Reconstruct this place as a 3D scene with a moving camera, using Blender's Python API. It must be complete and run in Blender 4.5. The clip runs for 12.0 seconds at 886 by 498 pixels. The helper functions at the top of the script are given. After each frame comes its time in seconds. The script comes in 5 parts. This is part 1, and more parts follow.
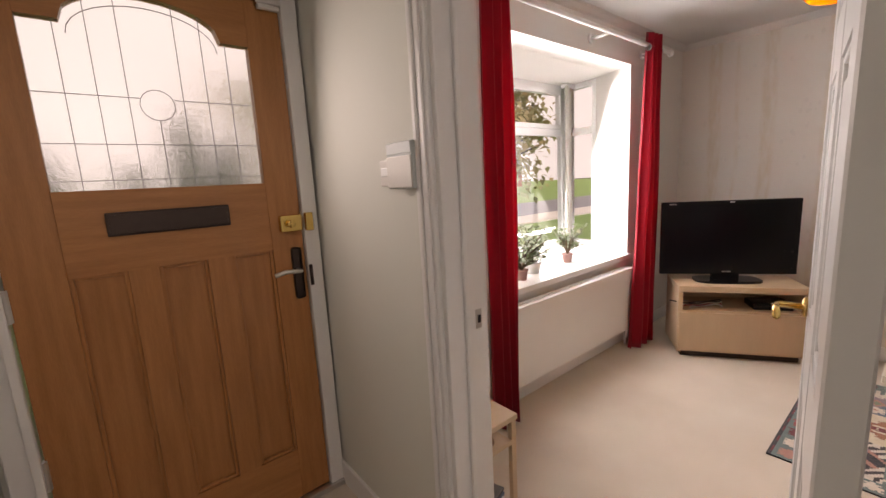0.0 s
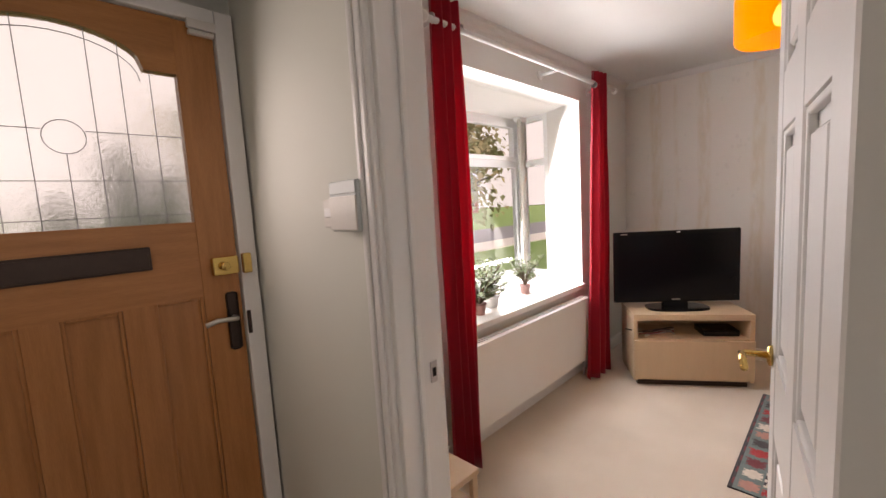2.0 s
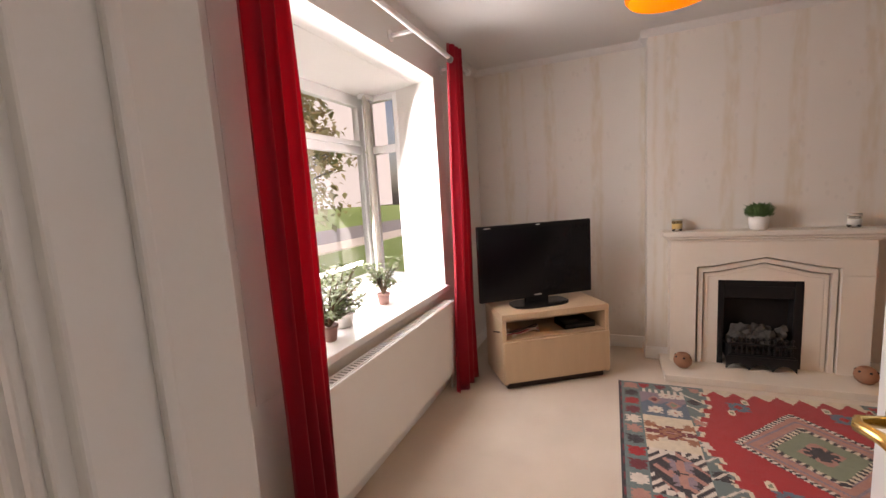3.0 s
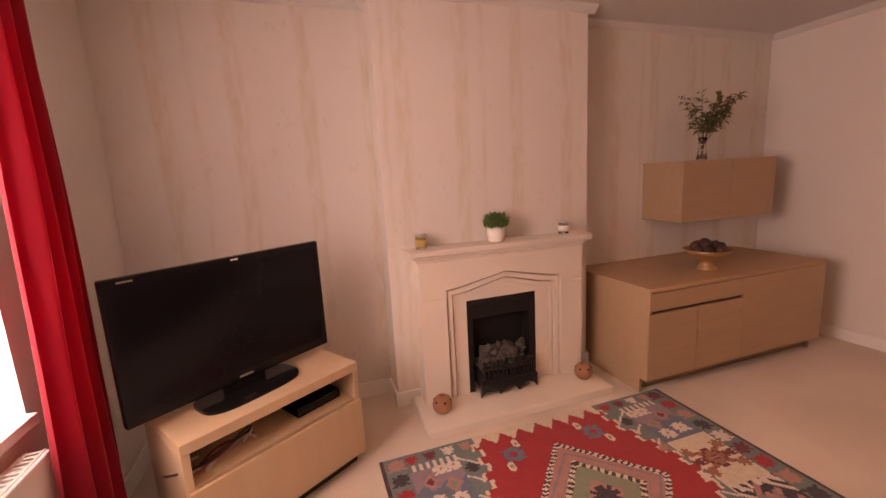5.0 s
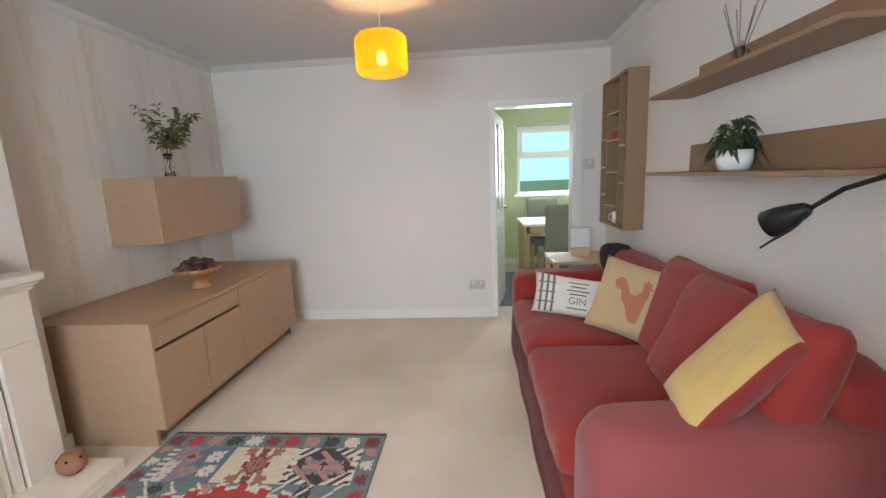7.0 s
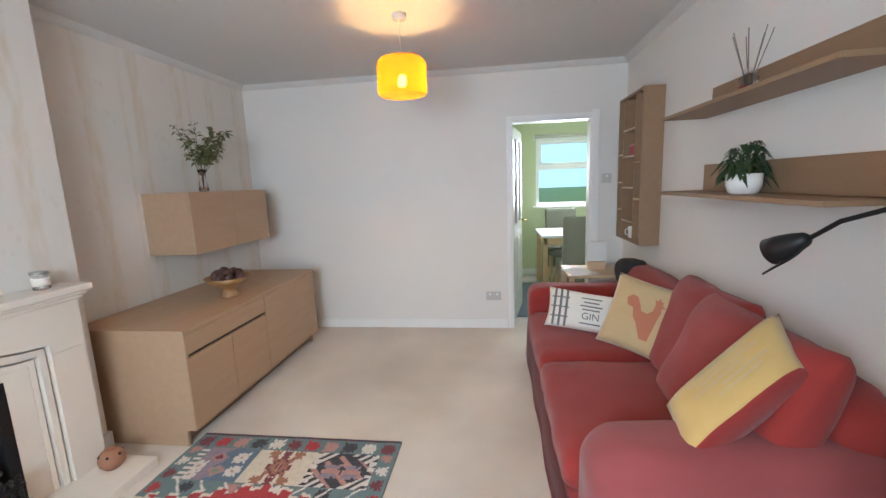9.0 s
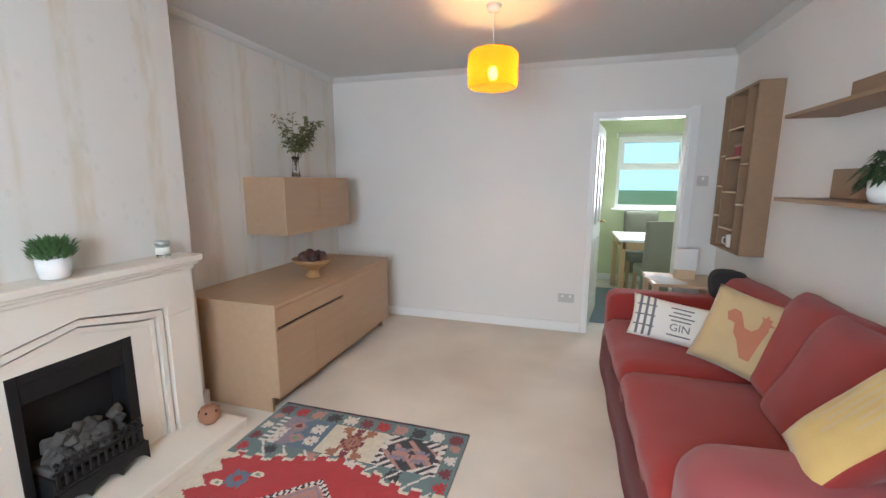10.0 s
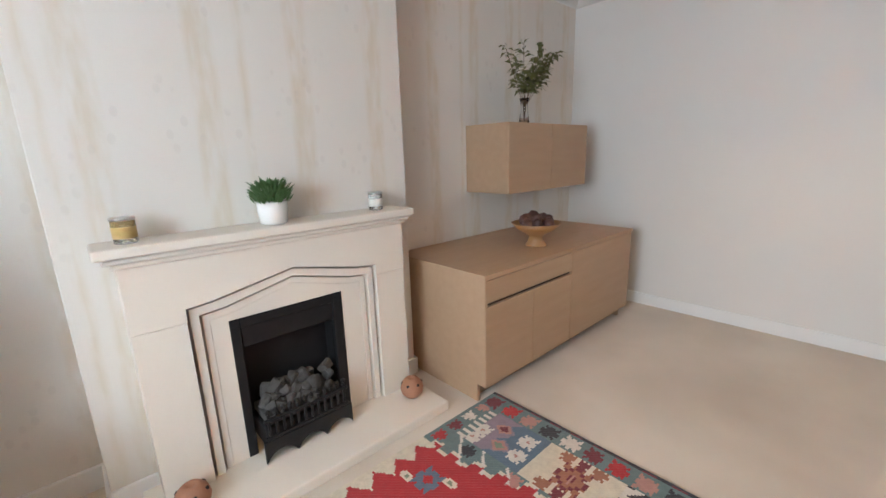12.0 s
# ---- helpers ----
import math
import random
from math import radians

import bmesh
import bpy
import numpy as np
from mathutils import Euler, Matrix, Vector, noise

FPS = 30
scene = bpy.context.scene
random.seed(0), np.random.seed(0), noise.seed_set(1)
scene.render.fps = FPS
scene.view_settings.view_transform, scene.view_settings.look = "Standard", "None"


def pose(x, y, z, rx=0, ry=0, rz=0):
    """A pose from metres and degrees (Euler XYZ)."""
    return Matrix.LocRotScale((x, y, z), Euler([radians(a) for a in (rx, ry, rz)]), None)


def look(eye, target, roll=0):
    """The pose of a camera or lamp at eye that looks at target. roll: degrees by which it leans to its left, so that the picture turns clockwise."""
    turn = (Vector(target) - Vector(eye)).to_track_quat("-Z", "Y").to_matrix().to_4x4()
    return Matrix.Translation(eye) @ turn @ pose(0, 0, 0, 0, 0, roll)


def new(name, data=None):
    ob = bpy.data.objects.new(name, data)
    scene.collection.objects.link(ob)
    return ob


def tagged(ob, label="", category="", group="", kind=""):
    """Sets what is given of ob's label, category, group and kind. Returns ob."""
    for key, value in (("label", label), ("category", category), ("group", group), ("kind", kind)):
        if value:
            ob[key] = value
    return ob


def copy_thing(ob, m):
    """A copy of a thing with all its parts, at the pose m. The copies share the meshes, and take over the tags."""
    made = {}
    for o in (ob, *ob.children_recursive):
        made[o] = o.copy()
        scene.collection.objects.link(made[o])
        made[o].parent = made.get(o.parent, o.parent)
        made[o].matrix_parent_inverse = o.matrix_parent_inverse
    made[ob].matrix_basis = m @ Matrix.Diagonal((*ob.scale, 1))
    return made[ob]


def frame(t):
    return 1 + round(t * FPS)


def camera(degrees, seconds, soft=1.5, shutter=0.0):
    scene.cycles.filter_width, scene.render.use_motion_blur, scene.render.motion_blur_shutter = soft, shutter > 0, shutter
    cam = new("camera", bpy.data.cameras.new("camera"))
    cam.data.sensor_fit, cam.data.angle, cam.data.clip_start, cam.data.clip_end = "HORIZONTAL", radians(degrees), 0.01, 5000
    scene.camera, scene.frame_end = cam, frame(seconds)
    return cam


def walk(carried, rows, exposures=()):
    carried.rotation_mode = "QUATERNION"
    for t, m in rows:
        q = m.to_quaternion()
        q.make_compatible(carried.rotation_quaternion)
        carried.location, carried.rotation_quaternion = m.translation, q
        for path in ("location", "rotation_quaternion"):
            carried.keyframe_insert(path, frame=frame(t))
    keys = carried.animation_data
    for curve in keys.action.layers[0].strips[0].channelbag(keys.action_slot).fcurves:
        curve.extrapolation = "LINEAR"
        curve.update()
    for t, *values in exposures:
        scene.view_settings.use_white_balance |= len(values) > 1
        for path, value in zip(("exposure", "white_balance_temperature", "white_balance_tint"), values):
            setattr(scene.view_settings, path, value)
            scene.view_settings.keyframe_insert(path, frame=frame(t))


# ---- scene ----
cam = camera(94.8, 12.0)
PATH = [
    (0, (-0.056, -0.176, 1.396), (1.192, 1.353, 1.067), -3.1),
    (0.5, (-0.101, -0.161, 1.473), (0.946, 1.526, 1.229), -3.5),
    (1, (-0.127, -0.152, 1.509), (0.883, 1.564, 1.326), -3.2),
    (1.5, (-0.089, -0.149, 1.486), (1.053, 1.481, 1.286), -3.0),
    (2, (0.028, -0.116, 1.433), (1.44, 1.284, 1.221), -3.3),
    (2.5, (0.223, 0.076, 1.372), (1.93, 1.088, 1.122), -4.3),
    (4.3, (1.238, 0.517, 1.385), (3.222, 0.582, 1.146), -2.0),
    (4.5, (1.359, 0.507, 1.442), (3.33, 0.304, 1.167), -2.7),
    (4.9, (1.551, 0.479, 1.431), (3.447, -0.06, 1.088), -3.0),
    (5, (1.56, 0.464, 1.427), (3.432, -0.152, 1.085), -3.1),
    (5.5, (1.737, 0.357, 1.391), (3.391, -0.71, 1.041), -0.7),
    (6, (1.827, 0.293, 1.376), (2.922, -1.348, 1.046), 0.9),
    (6.5, (1.855, 0.362, 1.372), (2.348, -1.544, 1.021), -1.1),
    (7, (1.73, 0.42, 1.382), (1.895, -1.542, 1.032), -2.4),
    (7.5, (1.651, 0.485, 1.386), (1.839, -1.477, 1.044), -3.9),
    (9.5, (1.739, 0.499, 1.458), (2.089, -1.445, 1.143), -0.1),
    (10, (1.804, 0.506, 1.433), (2.36, -1.387, 1.103), 0.2),
    (10.5, (1.885, 0.497, 1.404), (2.635, -1.324, 1.062), 0.2),
    (11, (1.981, 0.421, 1.328), (3.063, -1.217, 0.946), 0.1),
    (11.5, (2.08, 0.21, 1.306), (3.534, -1.079, 0.833), -0.5),
    (12, (2.169, -0.043, 1.273), (3.612, -1.353, 0.822), -1.8),
]
LIGHTS = [(0.0, -0.25, 8300, 32), (2.5, -0.25, 8000, 30), (4.3, -0.6, 11700, 63), (4.7, -0.42, 12500, 69), (5.2, -0.1, 12500, 70), (5.6, 0.15, 9700, 46), (6.1, 0.3, 7600, 24), (6.6, 0.42, 6800, 16), (7.5, 0.55, 6250, 13), (9.5, 0.58, 6150, 14), (10.5, 0.5, 6200, 14), (11.2, 0.34, 6250, 14), (11.6, 0.42, 6250, 15), (12.0, 0.58, 6400, 15)]
walk(cam, [(t, look(eye, target, roll)) for t, eye, target, roll in PATH], LIGHTS)

# ---- world, sun, window light, added hall fill ----
world = bpy.data.worlds.new("sky")
scene.world = world
world.use_nodes = True
wn = world.node_tree
sky = wn.nodes.new("ShaderNodeTexSky")
sky.sky_type, sky.sun_disc = "NISHITA", False
sky.sun_elevation, sky.sun_rotation = radians(38), radians(200)
sky.air_density, sky.dust_density = 1.0, 4.0
wn.links.new(sky.outputs[0], wn.nodes["Background"].inputs[0])
wn.nodes["Background"].inputs[1].default_value = 0.15


def lamp(name, kind, m, energy, colour, **more):
    data = bpy.data.lights.new(name, kind)
    data.energy, data.color = energy, colour
    for key, value in more.items():
        if key == "angle":
            data.angle = value
        elif key == "size":
            data.shape, data.size, data.size_y = "RECTANGLE", value[0], value[1]
        elif key == "soft":
            data.shadow_soft_size = value
    ob = new(name, data)
    ob.matrix_world = m
    return ob


lamp("sun", "SUN", look((6, -14, 14), (0, 0, 0)), 3.0, (1.0, 0.95, 0.88), angle=radians(12))
lamp("bay_daylight", "AREA", look((2.4, 1.90, 1.48), (2.4, 0.0, 0.62)), 90, (0.76, 0.91, 1.0), size=(1.74, 1.36))
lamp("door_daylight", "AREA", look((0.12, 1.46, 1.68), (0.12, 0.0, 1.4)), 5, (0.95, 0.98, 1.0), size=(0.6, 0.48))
lamp("kitchen_daylight", "AREA", look((0.67, -5.74, 1.55), (0.67, -3.0, 1.0)), 30, (0.88, 0.97, 1.0), size=(0.8, 0.95))
# fill lamp added to brighten the hall; no opening stands behind it
lamp("stair_daylight", "AREA", look((0.0, -2.05, 2.0), (0.1, 1.0, 1.1)), 7, (0.97, 0.98, 1.0), size=(0.7, 0.7))
for px, py in ((2.26, -2.12), (2.15, 0.08)):
    lamp("pendant_bulb", "POINT", pose(px, py, 2.10), 12.5, (1.0, 0.60, 0.20), soft=0.035)


# ---- materials ----
def material(name, colour, rough=0.6, second=None, scale=8.0, grain=120.0, bump=0.1, metal=0.0, stretch=(1, 1, 1), amount=0.5, sheen=0.0, coat=0.0, random_tint=0.0):
    """Two scales of variation in colour, fine relief."""
    m = bpy.data.materials.new(name)
    m.use_nodes = True
    n, l = m.node_tree.nodes, m.node_tree.links
    b = n["Principled BSDF"]
    second = second or tuple(c * 0.86 for c in colour)
    co = n.new("ShaderNodeTexCoord")
    mp = n.new("ShaderNodeMapping")
    mp.inputs["Scale"].default_value = stretch
    l.new(co.outputs["Object"], mp.inputs[0])
    big, fine = n.new("ShaderNodeTexNoise"), n.new("ShaderNodeTexNoise")
    big.inputs["Scale"].default_value, big.inputs["Detail"].default_value = scale, 5
    fine.inputs["Scale"].default_value, fine.inputs["Detail"].default_value = grain, 3
    for t in (big, fine):
        l.new(mp.outputs[0], t.inputs["Vector"])
    mix = n.new("ShaderNodeMix")
    mix.data_type = "RGBA"
    mix.inputs[6].default_value, mix.inputs[7].default_value = (*colour, 1), (*second, 1)
    ramp = n.new("ShaderNodeMapRange")
    ramp.inputs[1].default_value, ramp.inputs[2].default_value = 0.35, 0.65
    add = n.new("ShaderNodeMath")
    add.operation = "MULTIPLY_ADD"
    add.inputs[1].default_value = 0.35
    l.new(fine.outputs[0], add.inputs[0])
    sc = n.new("ShaderNodeMath")
    sc.operation = "MULTIPLY"
    sc.inputs[1].default_value = 0.65
    l.new(big.outputs[0], sc.inputs[0])
    l.new(sc.outputs[0], add.inputs[2])
    l.new(add.outputs[0], ramp.inputs[0])
    am = n.new("ShaderNodeMath")
    am.operation = "MULTIPLY"
    am.inputs[1].default_value = amount
    l.new(ramp.outputs[0], am.inputs[0])
    l.new(am.outputs[0], mix.inputs[0])
    out = mix.outputs[2]
    if random_tint:
        info = n.new("ShaderNodeObjectInfo")
        hsv = n.new("ShaderNodeHueSaturation")
        mr = n.new("ShaderNodeMapRange")
        mr.inputs[3].default_value, mr.inputs[4].default_value = 1 - random_tint, 1 + random_tint
        l.new(info.outputs["Random"], mr.inputs[0])
        l.new(mr.outputs[0], hsv.inputs["Value"])
        l.new(out, hsv.inputs["Color"])
        out = hsv.outputs[0]
    l.new(out, b.inputs["Base Color"])
    b.inputs["Roughness"].default_value, b.inputs["Metallic"].default_value = rough, metal
    b.inputs["Sheen Weight"].default_value, b.inputs["Coat Weight"].default_value = sheen, coat
    if bump:
        bp = n.new("ShaderNodeBump")
        bp.inputs["Strength"].default_value, bp.inputs["Distance"].default_value = bump, 0.004
        l.new(fine.outputs[0], bp.inputs["Height"])
        l.new(bp.outputs[0], b.inputs["Normal"])
    return m


def wallpaper_material():
    """Off-white paper with pale birch trunks and leaf sprigs."""
    m = material("birch_wallpaper", (0.71, 0.68, 0.63), 0.62, (0.66, 0.62, 0.57), 3.0, 300.0, 0.04)
    n, l = m.node_tree.nodes, m.node_tree.links
    b = n["Principled BSDF"]
    old = b.inputs["Base Color"].links[0].from_socket
    co = n.new("ShaderNodeTexCoord")
    sep = n.new("ShaderNodeSeparateXYZ")
    l.new(co.outputs["Object"], sep.inputs[0])
    wob = n.new("ShaderNodeTexNoise")
    wob.inputs["Scale"].default_value = 1.1
    l.new(co.outputs["Object"], wob.inputs["Vector"])

    def mth(op, a, c, clamp=False):
        k = n.new("ShaderNodeMath")
        k.operation, k.use_clamp = op, clamp
        for i, v in enumerate((a, c)):
            if isinstance(v, (int, float)):
                k.inputs[i].default_value = v
            else:
                l.new(v, k.inputs[i])
        return k.outputs[0]

    along = mth("ADD", mth("ADD", sep.outputs["Y"], sep.outputs["X"]), mth("MULTIPLY", wob.outputs[0], 0.07))
    masks = []
    for period, width, shift in ((0.37, 0.115, 0.0), (0.61, 0.050, 0.13)):
        saw = mth("FRACT", mth("DIVIDE", mth("ADD", along, shift + 20.0), period), 0)
        dist = mth("MULTIPLY", mth("ABSOLUTE", mth("SUBTRACT", saw, 0.5), 0), period)
        masks.append(mth("MULTIPLY", mth("SUBTRACT", width / 2, dist), 38.0, True))
    trunk = mth("MAXIMUM", masks[0], masks[1])
    bark = n.new("ShaderNodeTexNoise")
    bark.inputs["Scale"].default_value = 26
    mp = n.new("ShaderNodeMapping")
    mp.inputs["Scale"].default_value = (1, 1, 0.25)
    l.new(co.outputs["Object"], mp.inputs[0])
    l.new(mp.outputs[0], bark.inputs["Vector"])
    trunk = mth("MULTIPLY", trunk, mth("MULTIPLY", mth("SUBTRACT", bark.outputs[0], 0.30), 3.0, True))
    leaf = n.new("ShaderNodeTexVoronoi")
    leaf.inputs["Scale"].default_value = 17
    mp2 = n.new("ShaderNodeMapping")
    mp2.inputs["Scale"].default_value, mp2.inputs["Rotation"].default_value = (1, 1.25, 0.8), (0.6, 0, 0)
    l.new(co.outputs["Object"], mp2.inputs[0])
    l.new(mp2.outputs[0], leaf.inputs["Vector"])
    clump = n.new("ShaderNodeTexNoise")
    clump.inputs["Scale"].default_value = 4.5
    l.new(co.outputs["Object"], clump.inputs["Vector"])
    leaves = mth("MULTIPLY", mth("MULTIPLY", mth("SUBTRACT", 0.30, leaf.outputs["Distance"]), 14.0, True), mth("MULTIPLY", mth("SUBTRACT", clump.outputs[0], 0.52), 14.0, True))
    for mask, colour, amount in ((trunk, (0.60, 0.51, 0.38), 0.55), (leaves, (0.52, 0.49, 0.45), 0.22)):
        mix = n.new("ShaderNodeMix")
        mix.data_type = "RGBA"
        l.new(mth("MULTIPLY", mask, amount), mix.inputs[0])
        l.new(old, mix.inputs[6])
        mix.inputs[7].default_value = (*colour, 1)
        old = mix.outputs[2]
    l.new(old, b.inputs["Base Color"])
    return m


def glass_material(name, colour=(1, 1, 1), rough=0.0, bumpy=0.0):
    m = bpy.data.materials.new(name)
    m.use_nodes = True
    n, l = m.node_tree.nodes, m.node_tree.links
    b = n["Principled BSDF"]
    b.inputs["Base Color"].default_value = (*colour, 1)
    b.inputs["Transmission Weight"].default_value, b.inputs["Roughness"].default_value, b.inputs["IOR"].default_value = 1, rough, 1.45
    if bumpy:
        co, t, bp = n.new("ShaderNodeTexCoord"), n.new("ShaderNodeTexNoise"), n.new("ShaderNodeBump")
        t.inputs["Scale"].default_value = 22
        bp.inputs["Strength"].default_value, bp.inputs["Distance"].default_value = bumpy, 0.01
        l.new(co.outputs["Object"], t.inputs["Vector"])
        l.new(t.outputs[0], bp.inputs["Height"])
        l.new(bp.outputs[0], b.inputs["Normal"])
    return m


def glow_material(name, colour, strength, base=(0.8, 0.8, 0.8)):
    m = material(name, base, 0.5, bump=0.02)
    b = m.node_tree.nodes["Principled BSDF"]
    b.inputs["Emission Color"].default_value, b.inputs["Emission Strength"].default_value = (*colour, 1), strength
    return m


WHITE = material("white_wall_paint", (0.73, 0.71, 0.68), 0.7, (0.68, 0.66, 0.63), 2.0, 220, 0.06)
HALL = material("hall_wall_paint", (0.70, 0.715, 0.66), 0.7, (0.65, 0.665, 0.61), 2.0, 220, 0.06)
CEIL = material("ceiling_paint", (0.64, 0.63, 0.61), 0.8, (0.60, 0.59, 0.57), 3.0, 160, 0.05)
PAPER = wallpaper_material()
GLOSS = material("white_gloss_paint", (0.80, 0.80, 0.79), 0.3, (0.76, 0.76, 0.75), 6.0, 90, 0.03)
UPVC = material("white_window_plastic", (0.82, 0.83, 0.83), 0.28, (0.79, 0.8, 0.8), 4.0, 90, 0.0)
CARPET = material("beige_carpet", (0.70, 0.62, 0.53), 0.95, (0.50, 0.42, 0.345), 1.5, 420, 0.6, sheen=0.25, amount=0.8)
OAK = material("golden_oak", (0.47, 0.20, 0.065), 0.42, (0.33, 0.125, 0.036), 5.0, 60, 0.10, stretch=(9, 9, 0.7), amount=0.8, coat=0.15)
OAKH = material("golden_oak_rail", (0.48, 0.205, 0.067), 0.42, (0.34, 0.13, 0.038), 5.0, 60, 0.10, stretch=(0.7, 9, 9), amount=0.8, coat=0.15)
BEECH = material("beech_veneer", (0.43, 0.29, 0.185), 0.45, (0.375, 0.245, 0.152), 4.0, 70, 0.03, stretch=(6, 0.7, 6), amount=0.6)
PALE = material("pale_birch_veneer", (0.60, 0.44, 0.29), 0.42, (0.54, 0.385, 0.25), 4.0, 70, 0.03, stretch=(6, 6, 0.8), amount=0.6)
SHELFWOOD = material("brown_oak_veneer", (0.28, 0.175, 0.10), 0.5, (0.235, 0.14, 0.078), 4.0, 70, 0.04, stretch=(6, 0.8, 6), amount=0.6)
STONE = material("cream_limestone", (0.74, 0.68, 0.60), 0.55, (0.69, 0.63, 0.55), 5.0, 150, 0.05)
BLACK = material("black_iron", (0.012, 0.012, 0.013), 0.42, (0.02, 0.02, 0.02), 20, 200, 0.12)
COAL = material("ceramic_coal", (0.05, 0.048, 0.046), 0.85, (0.10, 0.095, 0.09), 30, 150, 0.6, random_tint=0.3)
TVBLACK = material("glossy_black_plastic", (0.008, 0.008, 0.009), 0.16, bump=0.0)
SCREEN = material("dark_screen", (0.006, 0.006, 0.008), 0.10, bump=0.0)
CURTAIN = material("red_curtain_cloth", (0.48, 0.004, 0.026), 0.75, (0.38, 0.003, 0.019), 6, 500, 0.2, sheen=0.25)
SOFA = material("red_sofa_cloth", (0.275, 0.024, 0.020), 0.9, (0.20, 0.017, 0.014), 5, 420, 0.35, sheen=0.15)
SOFAP = material("dusky_red_sofa_cloth", (0.26, 0.054, 0.056), 0.9, (0.20, 0.041, 0.043), 5, 420, 0.35, sheen=0.15)
CUSHY = material("mustard_cushion_cloth", (0.52, 0.36, 0.13), 0.9, (0.42, 0.28, 0.10), 9, 300, 0.4, sheen=0.3)
CUSHB = material("sand_cushion_cloth", (0.48, 0.36, 0.19), 0.9, (0.40, 0.29, 0.15), 9, 300, 0.4, sheen=0.3)
CUSHW = material("cream_cushion_cloth", (0.72, 0.69, 0.63), 0.9, (0.66, 0.63, 0.57), 9, 300, 0.3)
ROOSTER = material("terracotta_print", (0.42, 0.16, 0.09), 0.9, bump=0.2)
INK = material("grey_print", (0.16, 0.16, 0.17), 0.9, bump=0.0)
BRASS = material("polished_brass", (0.72, 0.50, 0.18), 0.24, (0.62, 0.42, 0.14), 30, 90, 0.03, metal=1.0)
BRONZE = material("dark_bronze", (0.055, 0.038, 0.032), 0.4, (0.04, 0.028, 0.024), 30, 120, 0.05, metal=0.6)
CHROME = material("brushed_steel", (0.62, 0.62, 0.61), 0.28, metal=1.0, bump=0.02)
GLASS = glass_material("clear_glass")
OBSCURE = glass_material("patterned_glass", (1, 1, 1), 0.22, 0.3)
LEAD = material("lead_came", (0.27, 0.28, 0.29), 0.5, metal=0.5, bump=0.05)
POT = material("pink_clay_pot", (0.40, 0.22, 0.19), 0.7, (0.33, 0.18, 0.15), 20, 120, 0.2)
WPOT = material("white_glazed_pot", (0.78, 0.77, 0.74), 0.25, bump=0.02)
TERRA = material("terracotta_ball", (0.36, 0.17, 0.10), 0.7, (0.27, 0.12, 0.07), 18, 120, 0.3)
LEAF = material("jade_leaf", (0.17, 0.23, 0.10), 0.4, (0.24, 0.28, 0.15), 30, 90, 0.1)
LEAFD = material("dark_green_leaf", (0.022, 0.05, 0.02), 0.4, (0.04, 0.075, 0.028), 30, 90, 0.1)
LEAFV = material("olive_sprig_leaf", (0.13, 0.15, 0.05), 0.5, (0.20, 0.20, 0.08), 30, 90, 0.1)
SPRIG = material("fresh_green_leaf", (0.055, 0.13, 0.04), 0.5, (0.09, 0.18, 0.06), 30, 90, 0.1)
STEM = material("brown_stem", (0.14, 0.09, 0.05), 0.7, bump=0.2)
BOWL = material("turned_wood_bowl", (0.36, 0.19, 0.075), 0.35, (0.26, 0.13, 0.05), 12, 80, 0.05, coat=0.3)
DARKFRUIT = material("dried_pods", (0.045, 0.018, 0.016), 0.5, (0.085, 0.04, 0.03), 25, 90, 0.5, random_tint=0.4)
KGREEN = material("green_kitchen_paint", (0.56, 0.62, 0.40), 0.7, (0.52, 0.58, 0.37), 2, 200, 0.05)
KCHAIR = material("sage_chair_cover", (0.20, 0.20, 0.155), 0.9, (0.17, 0.17, 0.13), 6, 300, 0.3)
KPINE = material("pine_table_wood", (0.50, 0.34, 0.17), 0.45, (0.42, 0.27, 0.13), 5, 80, 0.05, stretch=(6, 6, 0.8))
KFLOOR = material("pale_kitchen_tile", (0.55, 0.50, 0.43), 0.4, (0.48, 0.43, 0.37), 4, 90, 0.05, random_tint=0.06)
KMAT = material("slate_blue_mat", (0.15, 0.19, 0.22), 0.95, (0.11, 0.14, 0.17), 12, 300, 0.5)
SOCKET = material("white_switch_plastic", (0.72, 0.70, 0.66), 0.35, bump=0.0)
PLATE = material("grey_white_plate_plastic", (0.52, 0.51, 0.49), 0.35, bump=0.0)
GREYPL = material("grey_green_plastic", (0.50, 0.56, 0.56), 0.35, bump=0.0)
NAVY = material("navy_cloth", (0.045, 0.06, 0.10), 0.9, (0.035, 0.045, 0.08), 12, 300, 0.3)
CREAMCLOTH = material("cream_cloth", (0.62, 0.60, 0.54), 0.9, bump=0.2)
BLUEBAG = material("blue_grey_cloth", (0.16, 0.21, 0.29), 0.9, (0.13, 0.17, 0.24), 12, 300, 0.3)
DARK = material("dark_cloth", (0.02, 0.02, 0.024), 0.85, bump=0.3)
REED = material("grey_reeds", (0.20, 0.17, 0.15), 0.8, bump=0.2)
WAX = material("cream_wax", (0.75, 0.68, 0.50), 0.5, bump=0.02)
PAPERW = material("white_paper", (0.74, 0.74, 0.73), 0.8, bump=0.05)
BOOKR = material("red_paperboard", (0.35, 0.03, 0.05), 0.6, bump=0.05)
GRASS = material("lawn_grass", (0.20, 0.34, 0.08), 0.9, (0.15, 0.27, 0.06), 3, 90, 0.5)
ROAD = material("grey_asphalt", (0.26, 0.26, 0.27), 0.9, (0.22, 0.22, 0.23), 3, 200, 0.3)
BARK = material("grey_bark", (0.12, 0.10, 0.08), 0.9, (0.07, 0.06, 0.05), 12, 60, 0.8, stretch=(2, 2, 0.5))
